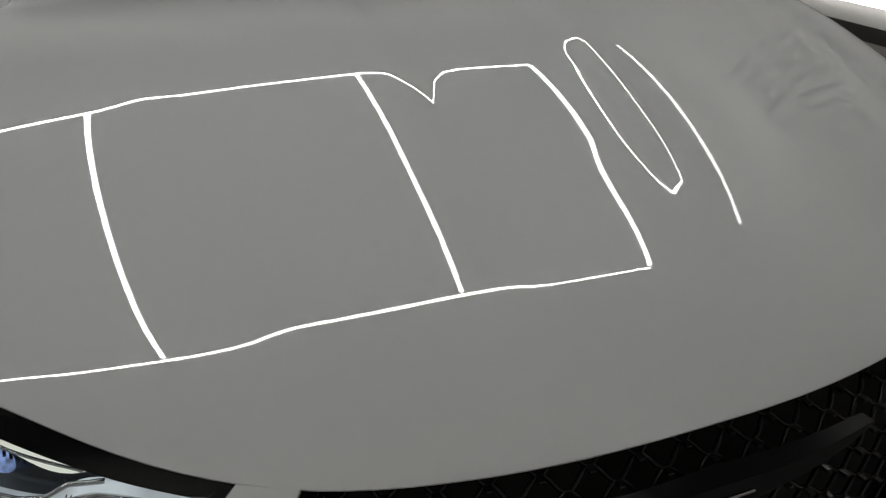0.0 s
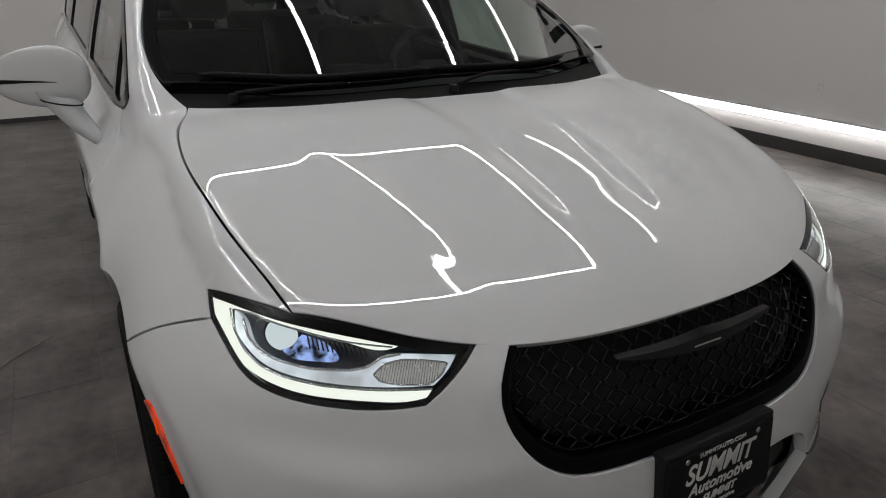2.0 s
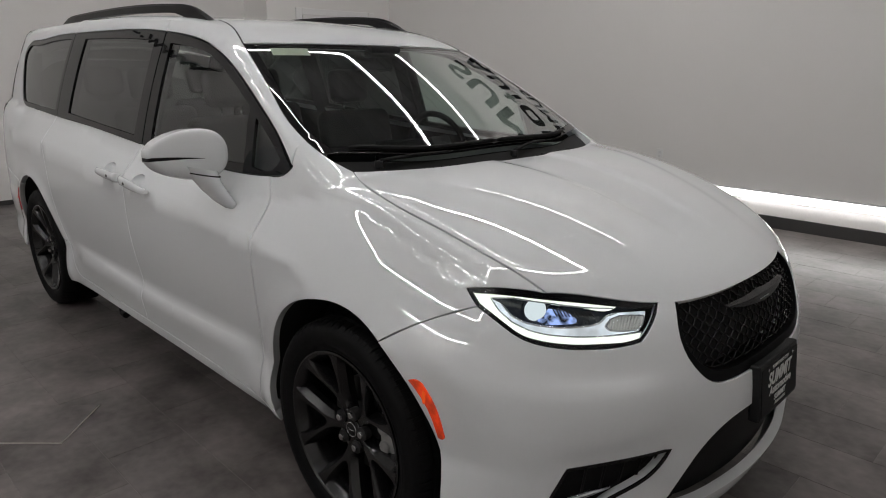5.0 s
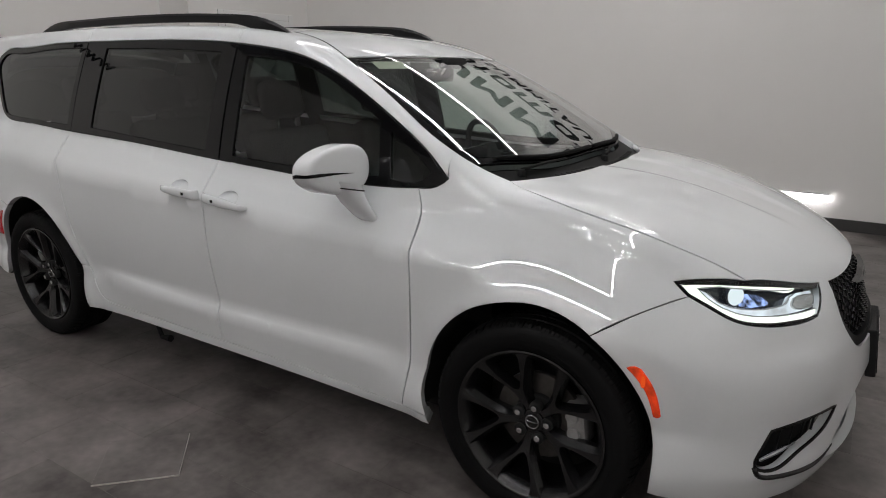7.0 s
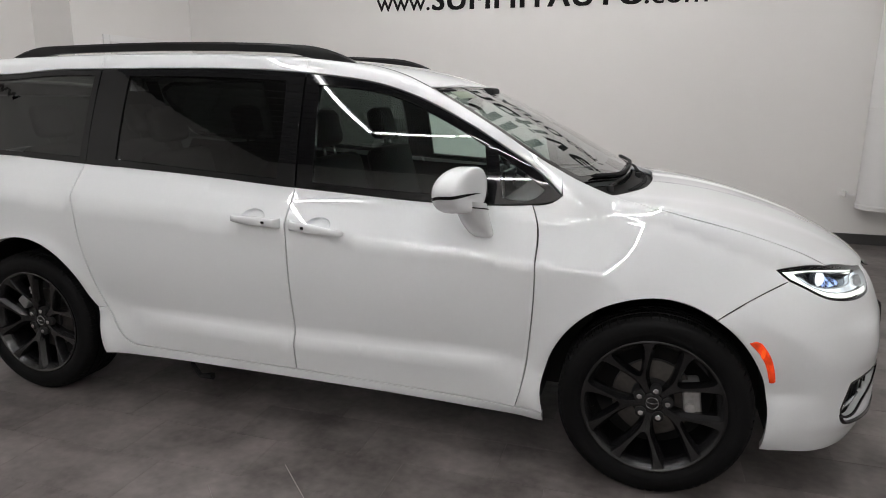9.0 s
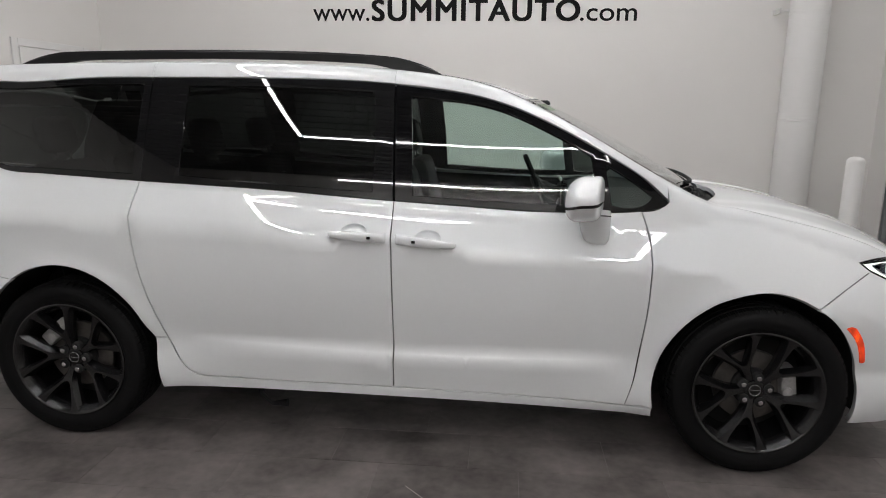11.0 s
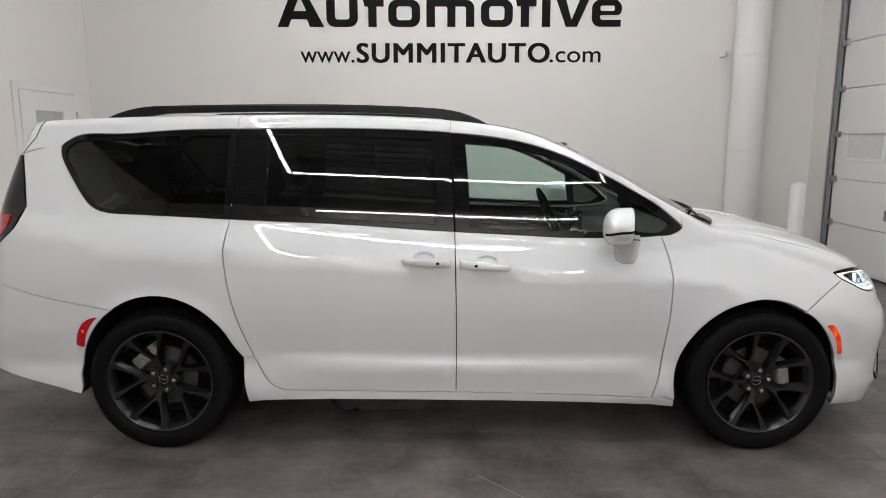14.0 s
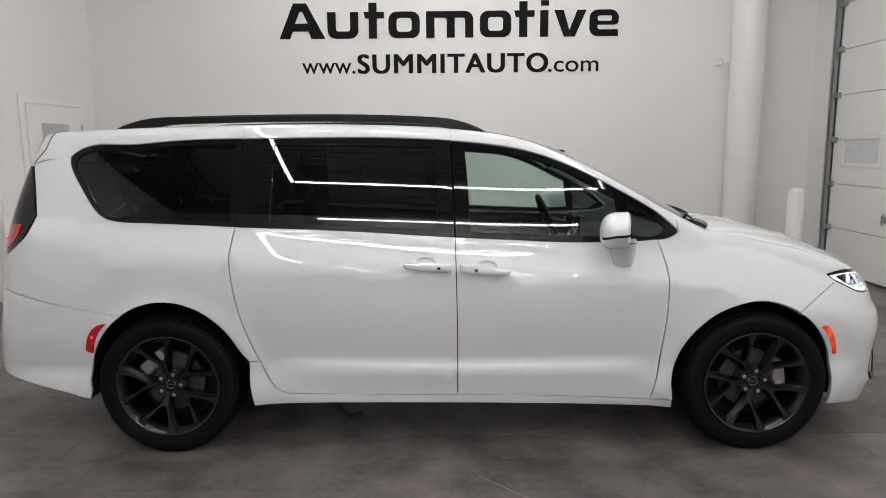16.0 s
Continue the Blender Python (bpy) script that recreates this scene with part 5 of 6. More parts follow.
for s in (-1, 1):
    q = np.array([p[:2] for p in flat("c", *CHIN)])
    t = np.linspace(0, 1, 30)
    sarc = np.r_[0, np.cumsum(np.hypot(*np.diff(q, axis=0).T))]
    sarc /= sarc[-1]
    qs = np.stack([spl(list(zip(sarc, q[:, k])))(t) for k in (0, 1)], -1)
    P = project("c", s * qs[:, 0], qs[:, 1], 0.0005)
    bm = bmesh.new()
    tube(bm, P, [0.0085] * 18 + [0.0085 - 0.0006 * k for k in range(12)], 6)
    part("lower_trim", bm, GLOSS, bumper, "gloss black line under the fog light pocket", smooth=True)
    # fog light bar in its pocket
    fq = np.array([p[:2] for p in flat("c", (0.705, 0.770, 0.380), (0.745, 0.715, 0.396), (0.79, 0.655, 0.412))])
    P = project("c", s * fq[:, 0], fq[:, 1], -0.020)
    bm = bmesh.new()
    tube(bm, P, [0.006, 0.009, 0.004], 8)
    part("fog_light", bm, SILVER, bumper, "slim clear fog light", smooth=True)
    for k in range(5):
        y0 = 0.52 + 0.045 * k
        fq = np.array([p[:2] for p in flat("c", (0.86 - 0.03 * k, y0 + 0.02, 0.445 - 0.012 * k + 0.0), (0.86 - 0.03 * k, y0, 0.505))])
        P = project("c", s * fq[:, 0], fq[:, 1], -0.022)
        bm = bmesh.new()
        tube(bm, P, 0.004, 5)
        part("pocket_rib", bm, COWL, bumper, smooth=True)
    # side marker behind the bumper corner, ahead of the arch
    mk = [(0.318, 0.672, 1), (0.344, 0.680), (0.362, 0.673, 1), (0.393, 0.63), (0.415, 0.575), (0.425, 0.524, 1), (0.418, 0.516), (0.402, 0.518, 1), (0.392, 0.560), (0.365, 0.62)]
    m = panel("side_marker", "y", [curve(mk, 0.012)], AMBER, van, s, off=0.005, depth=0.008, gap=0.002, step=0.015, label="lit amber side marker lamp at the wheel arch")
    p = project("y", np.array([0.368]), np.array([0.634]), 0.0055, s)[0]
    bm = bmesh.new()
    bmesh.ops.create_uvsphere(bm, u_segments=12, v_segments=8, radius=1)
    bmesh.ops.transform(bm, matrix=Matrix.Translation(p) @ Matrix.Diagonal((0.008, 0.0016, 0.020, 1)), verts=bm.verts)
    part("bulb", bm, AMBER_HOT, m, "glowing amber spot", smooth=True)
    rk = [(-3.372, 0.722, 1), (-3.41, 0.716), (-3.455, 0.69, 1), (-3.485, 0.64), (-3.50, 0.575, 1), (-3.478, 0.563), (-3.458, 0.562, 1), (-3.442, 0.62), (-3.41, 0.68)]
    m = panel("rear_marker", "y", [curve(rk, 0.012)], RED, van, s, off=0.004, depth=0.008, gap=0.002, step=0.015, label="lit red side marker lamp at the rear arch")
    p = project("y", np.array([-3.455]), np.array([0.648]), 0.0045, s)[0]
    bm = bmesh.new()
    bmesh.ops.create_uvsphere(bm, u_segments=12, v_segments=8, radius=1)
    bmesh.ops.transform(bm, matrix=Matrix.Translation(p) @ Matrix.Diagonal((0.008, 0.002, 0.008, 1)), verts=bm.verts)
    part("bulb", bm, RED_HOT, m, "glowing red spot", smooth=True)

# dealer plate on its holder
plate = thing("plate_holder", "black dealer plate in a black holder on the bumper", "")
plate.parent = van
pm = pose(0.962, 0.0, 0.572, 90, 0, 90) @ pose(0, 0, 0, -6, 0, 0)
bm = bmesh.new()
add_box(bm, -0.156, -0.088, -0.03, 0.156, 0.088, 0.004, 0.006, 2, pm)
part("holder", bm, PLASTIC, plate)
bm = bmesh.new()
add_box(bm, -0.150, -0.074, 0.004, 0.150, 0.074, 0.007, 0.002, 1, pm)
part("plate", bm, COWL, plate, "matt black plate with pale lettering")
up = pm @ Matrix.Translation((0, 0, 0.0075))
text("lettering", "SUMMIT", 0.058, up @ Matrix.Translation((0, 0.008, 0)), WHITE_INK, plate, 0.001, 0.0012, fit=0.20, shear=0.3)
text("lettering", "Automotive", 0.036, up @ Matrix.Translation((0, -0.022, 0)), WHITE_INK, plate, 0.001, 0.0006, fit=0.185, shear=0.3)
text("lettering", "SUMMITAUTO.COM", 0.014, up @ Matrix.Translation((0, 0.058, 0)), WHITE_INK, plate, 0.001, 0.0, fit=0.13)
text("lettering", "SUMMIT", 0.024, up @ Matrix.Translation((0, -0.048, 0)), WHITE_INK, plate, 0.001, 0.0006, fit=0.10, shear=0.3)
text("lettering", "Automotive", 0.016, up @ Matrix.Translation((0, -0.064, 0)), WHITE_INK, plate, 0.001, 0.0, fit=0.09, shear=0.3)
for x in (-0.10, 0.10):
    bm = bmesh.new()
    add_cyl(bm, pm @ Vector((x, 0.062, 0.006)), pm @ Vector((x, 0.062, 0.010)), 0.006, seg=12, bevel=0.001)
    part("screw", bm, CHROME, plate, smooth=40)

# ---- wheels ----
def wheel(parent, x, y, s):
    w = new("wheel")
    w.parent = parent
    w.matrix_basis = pose(x, y, 0.370, 0, {0: 0, 1: 9}[int(x < -1)], 0 if s < 0 else 180)
    tagged(w, "black alloy wheel with five forked spokes and a black tyre")
    bm = bmesh.new()
    prof = [(0.262, 0.10), (0.266, -0.09), (0.274, -0.106), (0.286, -0.114), (0.312, -0.1215), (0.338, -0.1195), (0.352, -0.113), (0.360, -0.104), (0.3665, -0.088), (0.3695, -0.064), (0.3625, -0.062), (0.3625, -0.056), (0.3705, -0.054), (0.371, -0.022), (0.364, -0.020), (0.364, -0.014), (0.371, -0.012), (0.371, 0.012), (0.364, 0.014), (0.364, 0.020), (0.371, 0.022), (0.3705, 0.054), (0.3625, 0.056), (0.3625, 0.062), (0.3695, 0.064), (0.3665, 0.088), (0.352, 0.112), (0.31, 0.12), (0.27, 0.11)]
    rings = revolve(bm, prof, 180)
    for i, r in enumerate(rings):
        for j in (6, 7, 8, 9):
            if i % 3 == 0:
                v = r[j].co
                f = 1 - (0.0045 if j > 6 else 0.002) / v.xz.length
                r[j].co = (v.x * f, v.y, v.z * f)
        for j in (13, 16, 17, 20):
            if (i + j) % 6 == 0:
                v = r[j].co
                f = 1 - 0.006 / v.xz.length
                r[j].co = (v.x * f, v.y, v.z * f)
    part("tyre", bm, RUBBER, w, "black rubber tyre with grooved tread", smooth=35)
    bm = bmesh.new()
    for r in (0.318, 0.300):
        revolve(bm, [(r - 0.0015, -0.1185), (r, -0.1222 if r > 0.31 else -0.1195), (r + 0.0015, -0.1188)], 96)
    part("sidewall_rib", bm, RUBBER, w, smooth=True)
    # shoulder blocks of the tread with cross grooves between them
    V, F = [], []
    for k in range(72):
        for (y0, y1, r0, r1, turn) in ((-0.109, -0.066, 0.356, 0.3712, 0.0), (-0.053, -0.024, 0.366, 0.3725, 0.35), (0.066, 0.109, 0.356, 0.3712, 0.5)):
            for e in range(2):
                a0 = 2 * math.pi * (k + turn + 0.06 + 0.44 * e) / 72
                a1 = a0 + 2 * math.pi * (0.40 if e == 0 else 0.33) / 72
                q = []
                for a in (a0, a1):
                    for y, r in ((y0, r0), (y0 + (0.012 if y0 < -0.1 else 0.002), r1 - (0.005 if y0 < -0.1 else 0.0015)), (y1 - 0.002, r1), (y1, r0)):
                        q.append((r * math.cos(a), y, r * math.sin(a)))
                b = len(V)
                V += q
                F += [(b, b + 1, b + 2, b + 3), (b + 7, b + 6, b + 5, b + 4)] + [(b + i, b + 4 + i, b + 5 + i, b + 1 + i) for i in range(3)]
    me = bpy.data.meshes.new("tread")
    me.from_pydata(V, [], F)
    me.materials.append(RUBBER)
    tr = new("tread", me)
    tr.parent = w
    tagged(tr, "rows of black rubber tread blocks", kind="stuff")
    bm = bmesh.new()
    revolve(bm, [(0.274, -0.106), (0.2735, -0.112), (0.268, -0.1135), (0.262, -0.111), (0.2585, -0.106), (0.240, -0.084), (0.237, -0.06), (0.235, 0.0), (0.235, 0.10)], 96)
    part("rim", bm, ALLOY, w, smooth=35)
    # five forked spokes: a stem between two nuts that parts into two arms near the rim
    STATIONS = ((0.034, 0, 31, -0.062), (0.046, 0, 26, -0.064), (0.060, 0, 19.5, -0.066), (0.078, 0, 15.6, -0.069), (0.098, 0, 14.0, -0.073), (0.114, 0, 14.0, -0.0765), (0.124, 0.01, 14.4, -0.079), (0.129, 2.2, 14.8, -0.080), (0.138, 4.6, 15.6, -0.082), (0.155, 7.6, 17.5, -0.086), (0.178, 10.4, 19.8, -0.091), (0.205, 12.4, 21.8, -0.098), (0.230, 13.4, 23.4, -0.103), (0.248, 13.6, 24.6, -0.1065), (0.259, 12.4, 26.2, -0.1085), (0.268, 9.5, 29.5, -0.1100))
    for k in range(5):
        mid = radians(80 + 72 * k)
        fork = mid + radians(36)
        bm = bmesh.new()
        for d in (-1, 1):
            st = []
            for r, ain, aout, yf in STATIONS:
                f = math.degrees(min(0.008, 0.11 * r) / r)
                g = math.degrees(min(0.006, max(0.0, 0.1 * (r - 0.07))) / r)
                two = ain > 0.5
                q = ((max(ain - 0.5 * g, 0.0) if two else ain, 0.046), (max(ain - 0.4 * g, 0.0) if two else ain, 0.020), (ain + 0.7 * f if two else ain, 0.002 if two else 0.0), (ain + 0.8 * f if two else ain + 0.5, 0.0), (aout - 1.15 * f, 0.0), (aout - f, 0.002), (aout + g, 0.022), (aout + 1.15 * g, 0.046))
                row = []
                for deg, dep in q:
                    a = fork + d * radians(deg)
                    row.append(bm.verts.new((r * math.cos(a), yf + dep, r * math.sin(a))))
                st.append(row)
            for a, b in zip(st, st[1:]):
                for i in range(8):
                    bm.faces.new((a[i], b[i], b[(i + 1) % 8], a[(i + 1) % 8]))
            bm.faces.new(st[0])
            bm.faces.new(st[-1][::-1])
        bmesh.ops.recalc_face_normals(bm, faces=bm.faces)
        part("spoke", bm, ALLOY, w, smooth=28)
        a = mid
        e = Vector((math.cos(a), 0, math.sin(a)))
        bm = bmesh.new()
        add_cyl(bm, e * 0.058 + Vector((0, -0.0735, 0)), e * 0.058 + Vector((0, -0.050, 0)), 0.0215, seg=20)
        part("lug_seat", bm, DARK, w, smooth=40)
        bm = bmesh.new()
        add_cyl(bm, e * 0.058 + Vector((0, -0.060, 0)), e * 0.058 + Vector((0, -0.084, 0)), 0.0140, 0.0112, 6, 0.001)
        part("lug_nut", bm, CHROME, w, smooth=40)
    bm = bmesh.new()
    add_cyl(bm, (0, 0.02, 0), (0, -0.068, 0), 0.046, 0.043, 40, 0.004)
    hub = part("hub", bm, ALLOY, w, smooth=40)
    bm = bmesh.new()
    add_cyl(bm, (0, -0.066, 0), (0, -0.0705, 0), 0.031, 0.030, 40, 0.0015)
    cap = part("centre_cap", bm, GLOSS, hub, smooth=40)
    bm = bmesh.new()
    tube(bm, [(-0.023, -0.0715, 0.004), (-0.010, -0.0715, 0.0), (0, -0.0715, -0.001), (0.010, -0.0715, 0.0), (0.023, -0.0715, 0.004)], [0.0006, 0.0016, 0.0024, 0.0016, 0.0006], 5)
    part("cap_wing", bm, CHROME, hub, smooth=True)
    bm = bmesh.new()
    revolve(bm, [(0.0225, -0.0700), (0.0232, -0.0716), (0.0246, -0.0716), (0.0252, -0.0700)], 40)
    part("cap_ring", bm, CHROME, hub, smooth=True)
    bm = bmesh.new()
    add_cyl(bm, (0, -0.012, 0), (0, 0.012, 0), 0.158, seg=48, bevel=0.002)
    part("brake_disc", bm, DISC, w, smooth=40)
    # dust shield spread over the whole barrel to block light from behind
    bm = bmesh.new()
    add_cyl(bm, (0, 0.078, 0), (0, 0.088, 0), 0.236, seg=48, bevel=0.002)
    part("dust_shield", bm, DARK, w, smooth=40)
    bm = bmesh.new()
    add_cyl(bm, (0, -0.03, 0), (0, 0.06, 0), 0.085, seg=32, bevel=0.004)
    part("disc_hat", bm, DARK, w, smooth=40)
    bm = bmesh.new()
    a = radians(8 if x > -1 else 140)
    a = a if s < 0 else math.pi - a
    m = Matrix.Rotation(-a, 4, "Y")
    add_box(bm, 0.115, -0.048, -0.075, 0.182, 0.045, 0.075, 0.012, 2, m)
    add_cyl(bm, m @ Vector((0.14, -0.056, 0.03)), m @ Vector((0.14, -0.04, 0.03)), 0.022, seg=16, bevel=0.003)
    add_cyl(bm, m @ Vector((0.14, -0.056, -0.03)), m @ Vector((0.14, -0.04, -0.03)), 0.022, seg=16, bevel=0.003)
    part("caliper", bm, STEEL, w, "grey cast brake caliper", smooth=40)
    return w


for x in (0.0, -WB):
    for s in (-1, 1):
        wheel(van, x, s * 0.845, s)
        bm = bmesh.new()
        n = 28
        ax, ar, ah = (-0.013, 0.440, 0.478) if x > -1 else (-3.075, 0.438, 0.496)
        arc = [(ax + ar * math.cos(a), 0.35 + ah * math.sin(a)) for a in np.linspace(-0.14, math.pi + 0.10, n)]
        rows = []
        for t in (0.0, 0.12, 1.0):
            r = []
            for px, pz in arc:
                yo = float(on_skin("y", [px], [pz])[0]) - 0.018
                r.append(bm.verts.new((px, s * (yo + (0.58 - yo) * t), pz)))
            rows.append(r)
        for a, b in zip(rows, rows[1:]):
            for i in range(n - 1):
                bm.faces.new((a[i], a[i + 1], b[i + 1], b[i]))
        bm.faces.new(rows[-1])
        bmesh.ops.recalc_face_normals(bm, faces=bm.faces)
        part("wheel_liner", bm, DARK, van, "black wheel arch liner", smooth=40)

# dark floor pan under the cabin
pan = bmesh.new()
add_box(pan, -2.62, -0.80, 0.235, -0.46, 0.80, 0.42, 0.03)
# lower box added to stop light crossing under the van
add_box(pan, -2.60, -0.70, 0.165, -0.50, 0.78, 0.30, 0.03)
add_box(pan, -4.0, -0.57, 0.32, -2.60, 0.57, 0.52, 0.03)
add_box(pan, -0.5, -0.57, 0.24, 0.80, 0.57, 0.50, 0.03)
part("floor_pan", pan, DARK, van)
bm = bmesh.new()
tube(bm, [(-2.24, -0.80, 0.25), (-2.21, -0.84, 0.205), (-2.15, -0.86, 0.165), (-2.08, -0.86, 0.172)], [0.015, 0.012, 0.012, 0.02], 6)
part("bracket", bm, PLASTIC, van, "black bracket hanging under the sill")

# ---- mirrors ----
for s in (-1, 1):
    bm = bmesh.new()
    bmesh.ops.create_uvsphere(bm, u_segments=40, v_segments=28, radius=1)

    def shell(v):
        x, y, z = v
        k = (abs(x) ** 3 + abs(y) ** 3 + abs(z) ** 3) ** (-1 / 3)
        k = 0.55 * k + 0.45
        x, y, z = x * k, y * k, z * k
        o = (y + 1) / 2                        # 0 at the door, 1 at the tip
        up = 1 - 0.42 * o * o if z > 0 else 1 - 0.30 * o * o
        dx = 0.085 * x * (1 - 0.25 * o) + (0.035 * (1 - x * x) if x > 0 else 0)
        return Vector((-0.757 - 0.045 * o + dx, s * (1.034 + 0.134 * y), 1.186 + 0.008 * o + 0.097 * z * up + 0.012 * x))
    for v in bm.verts:
        v.co = shell(v.co)
    bmesh.ops.recalc_face_normals(bm, faces=bm.faces)
    mir = part("side_mirror", bm, PAINT, van, "white door mirror with a thin black slit", smooth=True)
    # stem to the door
    bm = bmesh.new()
    st = []
    for px, py, pz, rx, ry in ((-0.733, 1.000, 1.14, 0.066, 0.060), (-0.727, 0.985, 1.10, 0.064, 0.052), (-0.717, 0.955, 1.05, 0.060, 0.046), (-0.707, 0.925, 1.01, 0.052, 0.040), (-0.699, 0.905, 0.985, 0.036, 0.028)):
        st.append([bm.verts.new((px + rx * math.cos(a), s * (py + ry * math.sin(a)), pz + 0.25 * ry * math.sin(a))) for a in np.linspace(0, 2 * math.pi, 24, False)])
    for a, b in zip(st, st[1:]):
        for i in range(24):
            bm.faces.new((a[i], a[(i + 1) % 24], b[(i + 1) % 24], b[i]))
    bm.faces.new(st[-1])
    bmesh.ops.recalc_face_normals(bm, faces=bm.faces)
    part("stem", bm, PAINT, mir, smooth=True)
    bm = bmesh.new()
    tube(bm, [(p[0], p[1], p[2]) for p in [(-0.7295 + 0.0655 * math.cos(a), s * (0.991 + 0.0560 * math.sin(a)), 1.117 + 0.012 * math.sin(a)) for a in np.linspace(0, 2 * math.pi, 25)]], 0.0025, 5)
    part("stem_joint", bm, DARK, mir)
    # black slit round the front
    bm = bmesh.new()
    r0, r1 = [], []
    for a in np.linspace(-2.75, 0.30, 30):
        d = Vector((math.cos(a), -math.sin(a), -0.24))
        p = shell(d.normalized()) + Vector((0.0018 * math.cos(a), -s * 0.0018 * math.sin(a) * 1.0, 0))
        h = 0.0055 * min(1, (0.30 - a) * 1.0) + 0.0005
        r0.append(bm.verts.new(p + Vector((0, 0, -h))))
        r1.append(bm.verts.new(p + Vector((0, 0, h))))
    for i in range(29):
        bm.faces.new((r0[i], r0[i + 1], r1[i + 1], r1[i]))
    bmesh.ops.solidify(bm, geom=list(bm.faces), thickness=0.003)
    part("slit", bm, GLOSS, mir, "thin gloss black slit")
    bm = bmesh.new()
    bmesh.ops.create_circle(bm, cap_ends=True, segments=32, radius=1)
    bmesh.ops.transform(bm, matrix=Matrix.Translation((-0.838, s * 1.055, 1.189)) @ Matrix.Rotation(radians(90), 4, "Y") @ Matrix.Diagonal((0.050, 0.070, 1, 1)), verts=bm.verts)
    bmesh.ops.solidify(bm, geom=list(bm.faces), thickness=0.004)
    part("mirror_glass", bm, CHROME, mir, "mirror glass")

# ---- door handles ----
for s in (-1, 1):
    for x0, x1, z0, z1, key in ((-1.835, -1.588, 1.012, 1.001, -1.655), (-1.548, -1.29, 0.999, 0.975, -1.466)):
        hx = np.linspace(x0, x1, 22)
        hz = np.linspace(z0, z1, 22)
        yo = on_skin("y", hx, hz)
        u = np.linspace(0, 1, 22)
        fold = u if x0 < -1.7 else 1 - u           # the thick end lies at the seam between the doors
        bm = bmesh.new()
        st = []
        for i in range(22):
            w = 0.012 + 0.009 * min(1, fold[i] * 2.2) if fold[i] > 0.02 else 0.006
            h = 0.030 * math.sin(min(1, u[i] * 5, (1 - u[i]) * 14) * math.pi / 2) ** 0.6 if x0 < -1.7 else 0.030 * math.sin(min(1, (1 - u[i]) * 5, u[i] * 14) * math.pi / 2) ** 0.6
            st.append([bm.verts.new((hx[i], s * (yo[i] - 0.004 + (h + 0.004) * (0.5 + 0.5 * math.cos(a)) ** 0.6), hz[i] + w * math.sin(a))) for a in np.linspace(-math.pi, math.pi, 14, False)])
        for a, b in zip(st, st[1:]):
            for i in range(14):
                bm.faces.new((a[i], a[(i + 1) % 14], b[(i + 1) % 14], b[i]))
        bm.faces.new(st[0])
        bm.faces.new(st[-1][::-1])
        bmesh.ops.recalc_face_normals(bm, faces=bm.faces)
        door = [o for o in van.children if o.name.startswith("sliding_door" if x0 < -1.7 else "front_door")][0 if s < 0 else 1]
        hd = part("door_handle", bm, PAINT, door, "white door handle", smooth=60)
        bm = bmesh.new()
        yk = float(on_skin("y", [key], [np.interp(key, hx, hz)])[0])
        zk = float(np.interp(key, hx, hz))
        add_box(bm, key - 0.008, s * (yk + 0.0315) - 0.0015, zk - 0.006, key + 0.008, s * (yk + 0.0315) + 0.0015, zk + 0.006, 0.002, 2)
        part("button", bm, GLOSS, door, "small black handle button")
        # hollow grip bowl behind the handle
        cx, cz = GRIPS[0 if x0 < -1.7 else 1]
        bm = bmesh.new()
        rings = []
        for f, dep in ((1.10, -0.003), (1.0, -0.005), (0.92, -0.012), (0.75, -0.022), (0.5, -0.028), (0.2, -0.030)):
            r = cx + (grip(cx, cz) - (cx, cz))[:, 0] * f, cz + (grip(cx, cz) - (cx, cz))[:, 1] * f
            yy = on_skin("y", *r)
            rings.append([bm.verts.new((r[0][i], s * (yy[i] + dep), r[1][i])) for i in range(len(yy))])
        for p, q in zip(rings, rings[1:]):
            for i in range(len(p)):
                bm.faces.new((p[i], p[(i + 1) % len(p)], q[(i + 1) % len(p)], q[i]))
        bm.faces.new(rings[-1])
        bmesh.ops.recalc_face_normals(bm, faces=bm.faces)
        part("grip_bowl", bm, PAINT, door, smooth=True)

# ---- roof rails ----
for s in (-1, 1):
    xs = np.linspace(-3.44, -1.385, 40)
    bm = bmesh.new()
    st = []
    for x in xs:
        u = (x + 3.44) / 2.055
        yy = 0.575 + 0.012 * math.sin(math.pi * u)
        zb = float(on_skin("z", [x], [yy])[0])
        f = min(1, u / 0.13, (1 - u) / 0.13)
        h = 0.056 * math.sin(f * math.pi / 2) ** 0.8 + 0.003
        w = 0.017
        lift = 0.018 * max(0.0, min(1, (u - 0.10) / 0.06, (0.90 - u) / 0.06))     # it stands clear of the roof between its feet
        lo, h = zb - 0.004 + lift, h - lift
        st.append([bm.verts.new((x, s * (yy + a), lo + b * h)) for a, b in ((-w, 0), (w * 1.15, 0), (w, 0.75), (w * 0.45, 1), (-w * 0.45, 1), (-w, 0.75))])
    for a, b in zip(st, st[1:]):
        for i in range(6):
            bm.faces.new((a[i], a[(i + 1) % 6], b[(i + 1) % 6], b[i]))
    bm.faces.new(st[0])
    bm.faces.new(st[-1][::-1])
    bmesh.ops.recalc_face_normals(bm, faces=bm.faces)
    part("roof_rail", bm, SATIN, van, "satin black roof rail", smooth=35)
    # black roof seam strip in front of the rail
    xs = np.linspace(-1.40, -1.02, 14)
    ys = spl(ditch)(xs)
    zs = on_skin("z", xs, ys)
    bm = bmesh.new()
    tube(bm, [(x, s * y, z - 0.003) for x, y, z in zip(xs, ys, zs)], 0.005, 5)
    part("roof_seam", bm, PLASTIC, van, "black seam strip at the roof edge")

